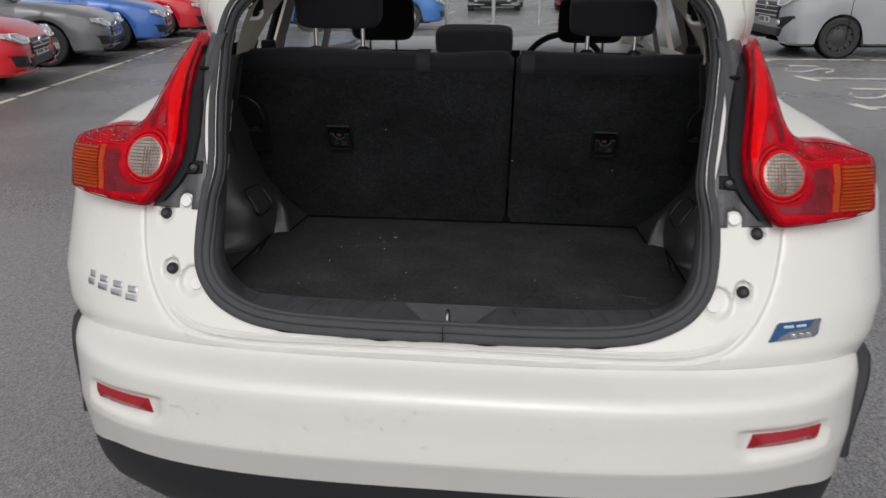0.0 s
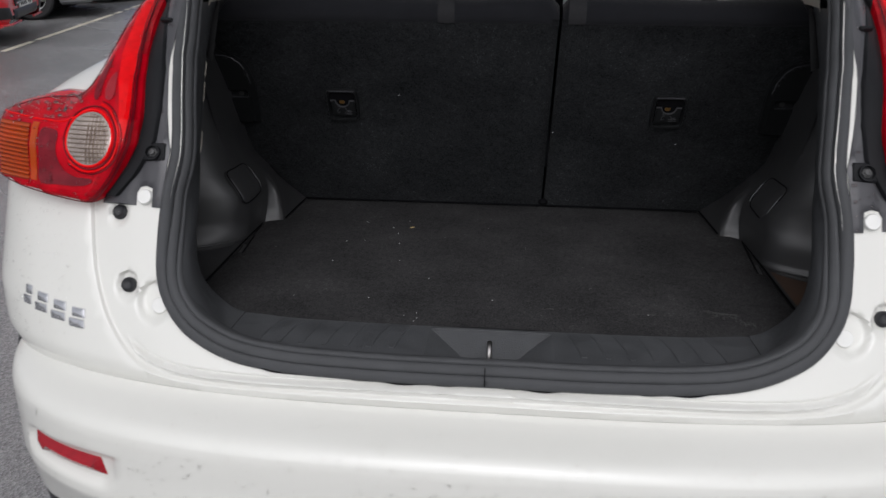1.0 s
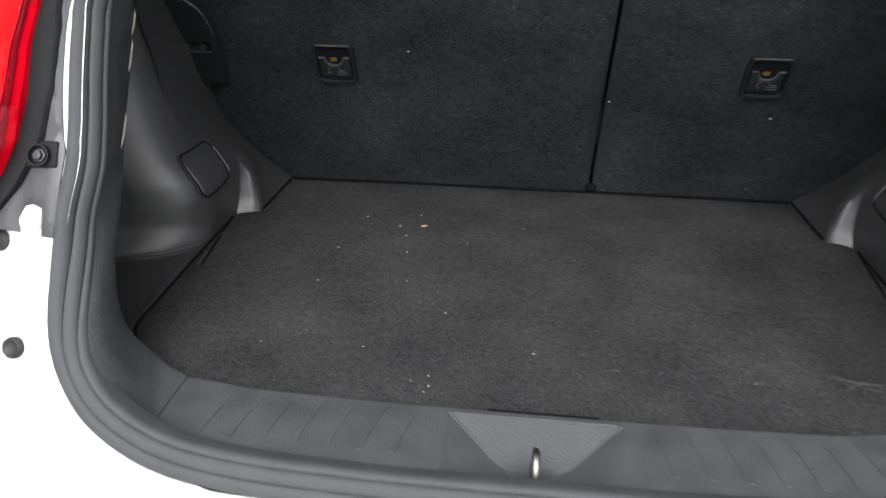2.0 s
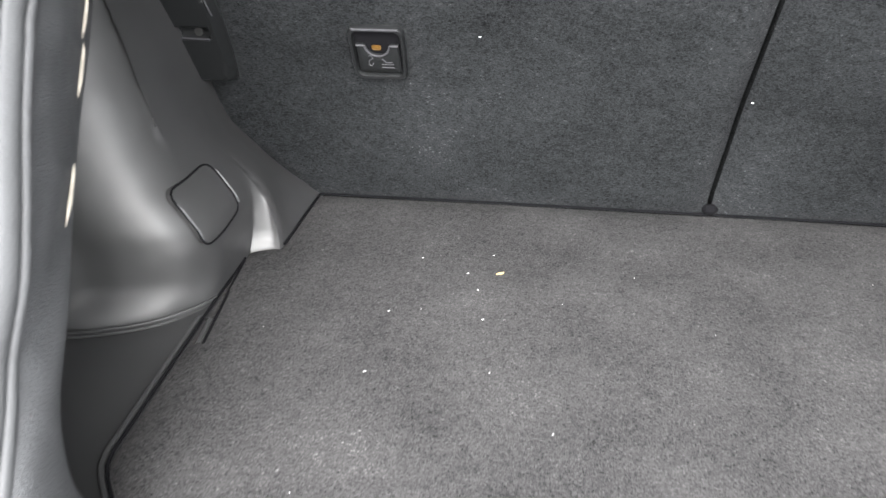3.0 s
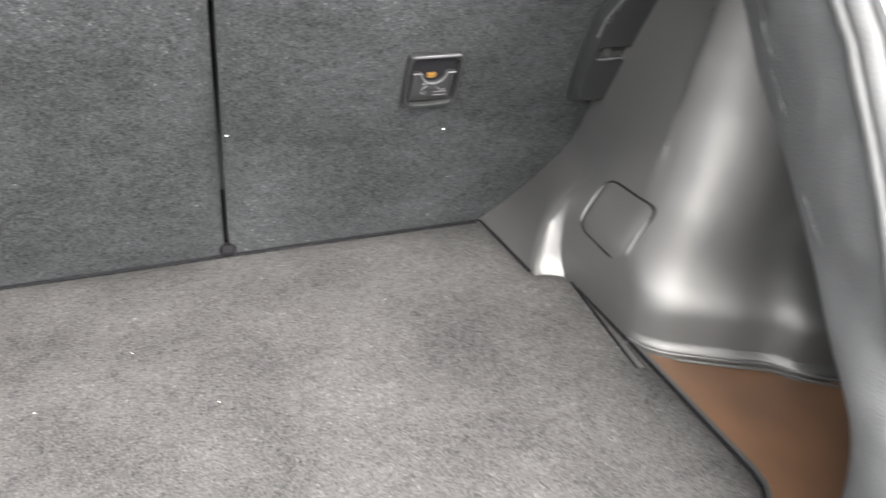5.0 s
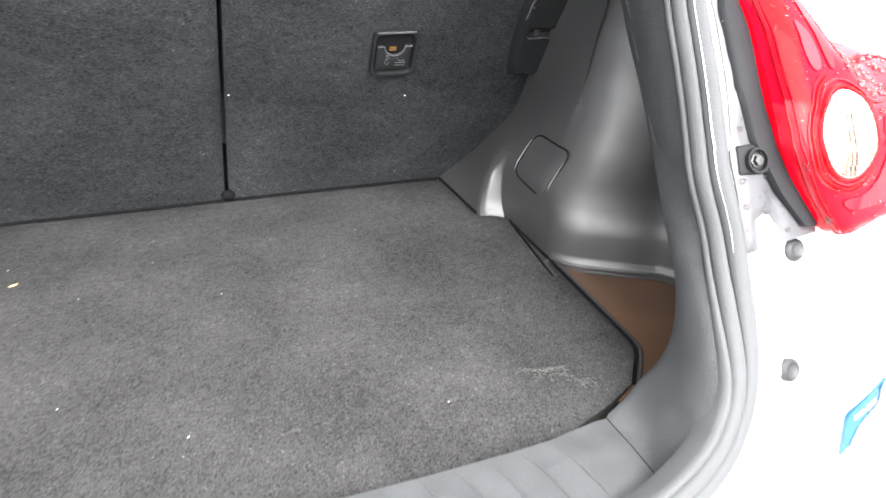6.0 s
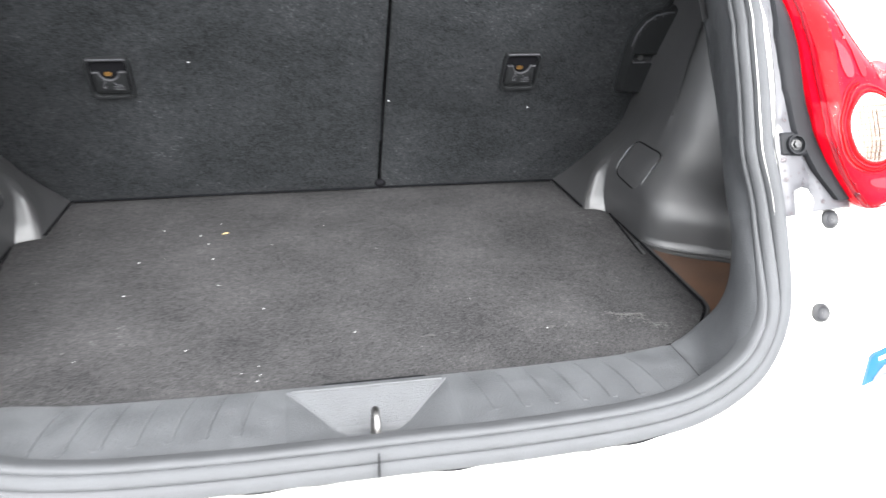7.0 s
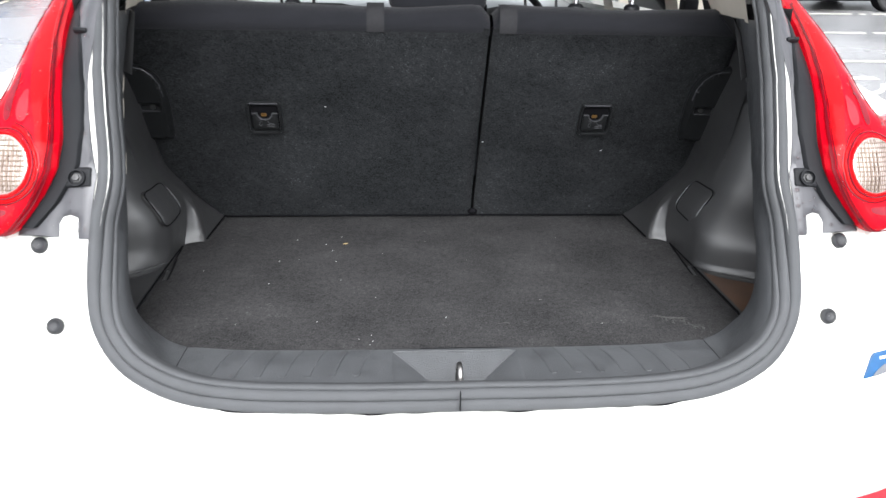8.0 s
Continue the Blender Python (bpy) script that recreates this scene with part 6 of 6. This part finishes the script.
    for s in (1, -1):
        z0, z1 = bonnet_h + 0.04, h - 0.10
        for xa, xb in ((front + 0.55, front + 1.45), (front + 1.52, min(front + 2.4, back - 0.55))):
            if van and xa > front + 1:
                continue
            loft(bm, [[(-xa - 0.30 * q, s * hw * (0.905 - (0.06 if van else 0.15) * q), z0 + (z1 - z0) * q), (-xb - 0.05 * q, s * hw * (0.905 - (0.06 if van else 0.15) * q), z0 + (z1 - z0) * q)] for q in (0, 1)])
    loft(bm, [[(-front - 0.02 - (top0 - front) * q + 0.012, y * hw * (0.80 - 0.1 * q), bonnet_h + 0.02 + (h - bonnet_h - 0.10) * q) for y in (-1, -0.5, 0, 0.5, 1)] for q in (0, 0.5, 1)])
    part("window_glass", bm, GRILLE, root, "dark reflecting window glass")
    # front: grille, intakes, headlamps, plate
    g = nose_h

    def on_nose(y, z, out=0.0):
        k = float(np.interp(abs(y), (0, hw * 0.70, hw * 0.80, hw * 0.92, hw * 0.98), (0.0, 0.0, 0.03, 0.12, 0.30)))
        vz = 0.03 * soft(g * 0.72, g * 0.95, z) + 0.10 * soft(g * 0.9, g * 1.05, z) + 0.03 * soft(0.36, 0.24, z)
        return Vector((-max(k, vz) - 0.25 * min(k, vz) + 0.008 + out, y, z))

    def patch(nm, loop, mat, out=0.004, parent=root, lab="", step=0.05):
        b2 = bmesh.new()
        plate(b2, densify([Vector(p) for p in loop], 0.06), step, lambda u, v, d: on_nose(u, v, out + 0.012 * soft(0, 0.02, d)), (-0.05, 0, 0))
        return part(nm, b2, mat, parent, lab)
    gw = hw * (0.42 if not van else 0.6)
    gr = patch("grille", [(-gw, g * 0.60), (gw, g * 0.60), (gw * 1.05, g * 0.86), (-gw * 1.05, g * 0.86)], GRILLE)
    for k in range(3):
        bm = bmesh.new()
        z = g * (0.65 + 0.07 * k)
        tube(bm, [on_nose(y, z, 0.016) for y in np.linspace(-gw * 0.96, gw * 0.96, 9)], 0.009, 6)
        part("grille_bar", bm, CHROME, gr)
    bm = bmesh.new()
    spin(bm, [(0.055, 0), (0.055, 0.012), (0.04, 0.018), (0.0005, 0.018)], 20, Matrix.Translation(on_nose(0, g * 0.80, 0.01)) @ pose(0, 0, 0, 0, 90, 0))
    part("nose_emblem", bm, CHROME, gr)
    low, high = (0.34, 0.47) if van else (0.29, 0.40)
    patch("lower_intake", [(-gw * 1.2, low), (gw * 1.2, low), (gw * 1.3, high), (-gw * 1.3, high)], GRILLE)
    for s in (1, -1):
        lamp = patch("headlamp", [(s * hw * 0.50, g * 0.80), (s * hw * 0.76, g * 0.80), (s * hw * 0.93, g * 0.92), (s * hw * 0.93, g * 1.0), (s * hw * 0.74, g * 0.985), (s * hw * 0.52, g * 0.92)][::s], HEADLAMP, 0.006, root, "", 0.04)
        b2 = bmesh.new()
        tube(b2, [on_nose(s * hw * q, g * zz, 0.022) for q, zz in ((0.53, 0.90), (0.535, 0.825), (0.66, 0.82), (0.77, 0.83), (0.90, 0.925), (0.90, 0.985), (0.74, 0.965))], 0.012, 6)
        part("light_strip", b2, PALE, lamp)
        if van:
            fog = patch("side_intake", [(s * hw * 0.60, 0.50), (s * hw * 0.78, 0.48), (s * hw * 0.93, 0.64), (s * hw * 0.92, 0.68), (s * hw * 0.62, 0.63)][::s], GRILLE)
            b2 = bmesh.new()
            spin(b2, [(0.045, 0), (0.045, 0.02), (0.03, 0.03), (0.0005, 0.03)], 14, Matrix.Translation(on_nose(s * hw * 0.70, 0.56, 0.012)) @ pose(0, 0, 0, 0, 90, 0))
            part("fog_lamp", b2, HEADLAMP, fog)
        else:
            patch("side_intake", [(s * hw * 0.62, 0.31), (s * hw * 0.88, 0.32), (s * hw * 0.93, 0.46), (s * hw * 0.70, 0.44)][::s], GRILLE)
        b2 = bmesh.new()
        tube(b2, [on_nose(s * hw * q, 0.25, 0.02) for q in (0.3, 0.5, 0.7, 0.88)], 0.014, 6)
        part("splitter", b2, paint if not sport else GRILLE, root)
        # mirror, door handle and side strip
        b2 = bmesh.new()
        box(b2, (-front - 0.75, s * hw * 0.95 - 0.10 * (s < 0) , bonnet_h + 0.0), (-front - 0.58, s * hw * 0.95 + 0.10 * (s > 0), bonnet_h + 0.13), 0.03, 2)
        part("door_mirror", b2, paint, root)
        for xd in (front + 1.2, front + 2.1):
            b2 = bmesh.new()
            box(b2, (-xd - 0.2, s * hw * 0.99 - 0.015, bonnet_h - 0.17), (-xd, s * hw * 0.99 + 0.015, bonnet_h - 0.13), 0.01, 1)
            part("door_handle", b2, paint, root)
        for xd in (front + 0.25, front + 1.35):
            b2 = bmesh.new()
            tube(b2, [(-xd, s * hw * 1.0, 0.30), (-xd - 0.02, s * hw * 0.995, bonnet_h - 0.02)], 0.005, 4)
            part("door_gap", b2, DARK, root)
    if plate_on:
        b2 = bmesh.new()
        pz = 0.58 if van else 0.46
        box(b2, (0.006, -0.26, pz - 0.055), (0.024, 0.26, pz + 0.055), 0.004, 1)
        pl = part("number_plate", b2, PLATE, root, "white number plate")
        for k in range(7):
            if k == 4:
                continue
            b2 = bmesh.new()
            box(b2, (0.0235, -0.225 + 0.064 * k, pz - 0.035), (0.026, -0.225 + 0.064 * k + 0.042, pz + 0.035), 0.0, 1)
            part("print_bar", b2, INK, pl)
    for x in (-0.90, -(length - 0.88)):
        for s in (1, -1):
            wheel(root, Matrix.Translation((x, s * (hw - 0.115), 0.33)) @ pose(0, 0, 0, -90 * s, 0, 0), 0.33, 0.22, rim, spokes)
            b2 = bmesh.new()
            spin(b2, [(0.352, -0.10), (0.352, 0.10)], 24, Matrix.Translation((x, s * (hw - 0.115), 0.34)) @ pose(0, 0, 0, -90 * s, 0, 0), math.pi * 2)
            spin(b2, [(0.352, -0.10), (0.0005, -0.10)], 24, Matrix.Translation((x, s * (hw - 0.115), 0.34)) @ pose(0, 0, 0, -90 * s, 0, 0), math.pi * 2)
            part("wheel_housing", b2, DARK, root)
    # dark underside
    b2 = bmesh.new()
    box(b2, (-length + 0.4, -hw * 0.85, 0.17), (-0.35, hw * 0.85, 0.24), 0.02, 1)
    part("underbody", b2, DARK, root)
    return root


ROW = "cars parked in the row beside the lane"
parked_car("red_hatchback", "bright red parked hatchback, wet", (0.60, 0.006, 0.014), pose(-6.1, 8.1, 0, 0, 0, 18), 4.25, 1.80, 1.46, ROW)
parked_car("grey_hatchback", "dark grey metallic parked hatchback with silver alloy wheels, wet", (0.135, 0.140, 0.146), pose(-6.55, 10.9, 0, 0, 0, 18), 4.3, 1.80, 1.42, ROW, sport=1.0)
parked_car("blue_saloon", "bright blue metallic parked saloon, wet", (0.040, 0.145, 0.46), pose(-6.70, 13.2, 0, 0, 0, 18), 4.6, 1.82, 1.43, ROW)
parked_car("red_compact_car", "red parked compact car, wet", (0.56, 0.006, 0.014), pose(-7.0, 15.75, 0, 0, 0, 18), 4.2, 1.78, 1.42, ROW)
parked_car("navy_car", "dark navy parked car with bright alloy wheels", (0.012, 0.02, 0.06), pose(-7.2, 18.2, 0, 0, 0, 18), 4.4, 1.80, 1.45, ROW)
parked_car("panel_van", "silver-grey parked panel van on black steel wheels, wet", (0.31, 0.325, 0.345), pose(4.45, 12.75, 0, 0, 0, 180 + 3), 5.0, 1.95, 1.97, "", van=True, rim=STEEL_RIM, spokes=10)
FAR = "cars parked across the lane ahead"
parked_car("blue_hatchback", "blue parked hatchback with alloy wheels", (0.02, 0.16, 0.5), pose(-1.75, 17.9, 0, 0, 0, 8), 4.1, 1.78, 1.48, FAR)
parked_car("silver_car", "silver car parked nose out", (0.42, 0.44, 0.45), pose(-0.75, 24.6, 0, 0, 0, -92), 4.4, 1.82, 1.5, FAR)
parked_car("red_car", "red car parked nose out", (0.55, 0.01, 0.02), pose(2.25, 25.2, 0, 0, 0, -92), 4.3, 1.8, 1.46, FAR)

for k, x in enumerate((-3.0, -1.75, -0.53, 0.66, 1.9, 3.1)):
    bm = bmesh.new()
    spin(bm, [(0.06, 0.0), (0.06, 0.008), (0.05, 0.012), (0.05, 1.0), (0.045, 1.03), (0.0005, 1.04)], 14, pose(x, 18.95 + 0.04 * k, 0))
    tagged(part("steel_post", bm, POST), "grey galvanised steel post standing in the asphalt", "post", "posts along the lane")
# ================= small things =================
# lint and crumbs on the boot carpet: (x, y, length, turn)
CRUMBS = [(-0.209, 0.633, 0.005, 10), (-0.240, 0.583, 0.008, 5), (-0.223, 0.545, 0.006, 0), (-0.306, 0.615, 0.006, 25), (-0.450, 0.619, 0.0025, 30), (-0.328, 0.485, 0.006, 35),
          (-0.211, 0.482, 0.007, 25), (-0.195, 0.384, 0.005, 30), (-0.332, 0.369, 0.008, 40), (-0.125, 0.299, 0.008, 60), (0.001, 0.212, 0.008, 40), (-0.224, 0.200, 0.005, 20),
          (0.063, 0.485, 0.0025, 30), (0.284, 0.621, 0.0025, 5), (0.182, 0.282, 0.0025, 50), (-0.289, 0.494, 0.0025, 15), (-0.362, 0.195, 0.005, 70), (-0.471, 0.434, 0.0025, 45),
          (-0.021, 0.599, 0.0025, 10), (-0.129, 0.147, 0.005, 80), (-0.126, 0.127, 0.006, 60), (-0.130, 0.114, 0.005, 20), (-0.149, 0.134, 0.004, 0), (0.273, 0.181, 0.006, 5),
          (-0.115, 0.526, 0.0025, 35)]
for k, (x, y, ln, turn) in enumerate(CRUMBS):
    bm = bmesh.new()
    bmesh.ops.create_icosphere(bm, subdivisions=1, radius=0.5)
    rng = random.Random(k)
    for v in bm.verts:
        v.co *= 0.75 + 0.5 * rng.random()
    bmesh.ops.transform(bm, matrix=Matrix.Diagonal((ln * 0.5, min(0.0011, ln * 0.3), min(0.001, ln * 0.3), 1)), verts=bm.verts)
    ob = part("crumb", bm, CRUMB)
    ob.matrix_world = CAR @ pose(x, y, 0.0012, 0, 0, turn)
    tagged(ob, "tiny pale crumb lying on the black boot carpet", "crumb", "crumbs on the boot carpet")
bm = bmesh.new()
plate(bm, spline([(-0.006, 0), (-0.0015, 0.002), (0.004, 0.0016), (0.006, 0.0007), (0.002, -0.002), (-0.003, -0.0016)], 20, True), 0.004, lambda u, v, d: Vector((u, v, 0.0012 + 0.0015 * soft(0, 0.003, d))), (0, 0, -0.0008))
leaf = part("leaf_scrap", bm, LEAF)
leaf.matrix_world = CAR @ pose(-0.197, 0.587, 0.001, 0, 0, 25)
tagged(leaf, "small dry yellowish leaf scrap on the boot carpet", "leaf")
for k, (x, y, z) in enumerate(((0.405, 0.738, 0.177), (0.119, 0.738, 0.199), (-0.24, 0.70, 0.285))):
    bm = bmesh.new()
    bmesh.ops.create_icosphere(bm, subdivisions=1, radius=0.5)
    bmesh.ops.transform(bm, matrix=Matrix.Diagonal((0.0042, 0.0016, 0.0016, 1)), verts=bm.verts)
    ob = part("lint_speck", bm, CRUMB)
    ob.matrix_world = CAR @ pose(x, back_y(z) - 0.001, z)
    tagged(ob, "white speck of lint caught on the felt seat back", "lint", "lint on the seat backs")


# pale dusty scuffs rubbed into the carpet near the sill
for k, (x, y, w, h, turn) in enumerate(((0.397, 0.201, 0.042, 0.006, -14), (0.405, 0.188, 0.036, 0.012, -20), (0.43, 0.168, 0.03, 0.014, -35), (0.27, 0.182, 0.05, 0.004, 4), (0.115, 0.187, 0.035, 0.003, 2))):
    bm = bmesh.new()
    rng = random.Random(70 + k)
    for q in range((70, 40, 30, 16, 12)[k]):
        px, py = rng.gauss(0, w * 0.45), rng.gauss(0, h * 0.45)
        ln, a = rng.uniform(0.002, 0.006), rng.uniform(-0.5, 0.5)
        dx, dy = ln * math.cos(a) / 2, ln * math.sin(a) / 2
        tube(bm, [(px - dx, py - dy, 0.0), (px, py, 0.0010), (px + dx, py + dy, 0.0)], 0.00030, 4)
    ob = part("dust_scuff", bm, SCUFF)
    ob.matrix_world = CAR @ pose(x, y, 0.0008, 0, 0, turn)
    tagged(ob, "pale dusty scuff of fibres on the black boot carpet", "scuff", "scuffs on the boot carpet", "stuff")


def beads(name, parent, n, pick, place, seed, lo=0.0012, hi=0.0035, label="beads of rain water", mat=WATER):
    """Drops of rain on a surface; pick draws (u, v), place gives the point and the normal."""
    rng = random.Random(seed)
    bm = bmesh.new()
    for k in range(n):
        u, v = pick(rng)
        got = place(u, v)
        if got is None:
            continue
        p, nrm = got
        r = lo + (hi - lo) * rng.random() ** 2.5
        m = Matrix.Translation(p) @ nrm.to_track_quat("Z", "Y").to_matrix().to_4x4()
        rows = []
        sx, sy = 1 + 0.5 * rng.random(), 1 + 0.2 * rng.random()
        for f, h in ((1.0, -0.1), (0.86, 0.25), (0.5, 0.48)):
            rows.append([m @ Vector((r * f * sx * math.cos(a), r * f * sy * math.sin(a), r * h)) for a in (i * math.pi / 3.5 for i in range(7))])
        got_rows = loft(bm, rows, True)
        cap(bm, got_rows[-1])
    ob = part(name, bm, mat, parent, label, sharp=80)
    return tagged(ob, kind="stuff")


def normal_of(f, x, z, s=1, e=0.003):
    gx, gz = (f(x + e, z) - f(x - e, z)) / (2 * e), (f(x, z + e) - f(x, z - e)) / (2 * e)
    return Vector((gx * s, -1, gz)).normalized()


def lamp_bead(s):
    def place(u, v):
        d = float(inside([u], [v], LAMP_D)[0])
        if d < 0.004:
            return None
        return Vector((s * u, lamp_at(u, v, 0.001), v)), normal_of(lambda a, b: lamp_at(a, b), u, v, s)
    return place


def shoulder_bead(s):
    """Larger drops that stand along the upper edge of the lamp's outer wing."""
    def place(u, v):
        d = float(inside([u], [v], LAMP_D)[0])
        if not 0.002 < d < 0.030 or float(inside([u], [v + 0.034], LAMP_D)[0]) > 0:
            return None
        return Vector((s * u, lamp_at(u, v, 0.001), v)), normal_of(lambda a, b: lamp_at(a, b), u, v, s)
    return place


for s, lamp in zip((1, -1), LAMPS):
    beads("rain_bead", lamp, 750, lambda r: (r.uniform(0.58, 0.86), r.uniform(0.21, 0.55)), lamp_bead(s), 5 + s, 0.001, 0.0032, mat=LAMP_WATER)
    beads("rain_drop", lamp, 700, lambda r: (r.uniform(0.64, 0.87), r.uniform(0.28, 0.42)), shoulder_bead(s), 15 + s, 0.0015, 0.0045, "larger rain drops on the lamp shoulder", mat=LAMP_DROP)
beads("rain_bead", car, 900, lambda r: (r.uniform(-0.80, 0.80), r.uniform(-0.26, -0.055)),
      lambda u, v: (Vector((u, bumper_y(u, v), v)), normal_of(bumper_y, u, v)) if float(inside([abs(u)], [v], REFL_POCKET)[0]) < 0 else None, 9, 0.001, 0.0026)
beads("rain_bead", car, 420, lambda r: (r.choice((-1, 1)) * r.uniform(0.67, 0.90), r.uniform(-0.01, 0.20)),
      lambda u, v: (Vector((u, body_y(u, v), v)), normal_of(body_y, u, v)) if abs(u) < body_width(v) - 0.01 else None, 11, 0.001, 0.0026)


def haunch_bead(s):
    """Drops standing on the wet haunch behind the lamp's wing."""
    def place(u, v):
        x = body_width(v)
        slope = (body_width(v + 0.004) - body_width(v - 0.004)) / 0.008
        return Vector((s * x, u, v)), Vector((s, 0, -slope)).normalized()
    return place


for s in (1, -1):
    beads("rain_bead", car, 420, lambda r: (r.uniform(0.45, 1.0), r.uniform(0.31, 0.43)), haunch_bead(s), 51 + s, 0.0015, 0.0048, "rain drops on the white haunch")


def filler_bead(s):
    def place(u, v):
        if float(inside([u], [v], FILL)[0]) < 0.004:
            return None
        return Vector((s * u, body_y(u, v) + 0.0005, v)), normal_of(body_y, u, v, s)
    return place


for s in (1, -1):
    beads("rain_bead", car, 90, lambda r: (r.uniform(0.525, 0.60), r.uniform(0.205, 0.55)), filler_bead(s), 31 + s, 0.001, 0.003, mat=LAMP_WATER)
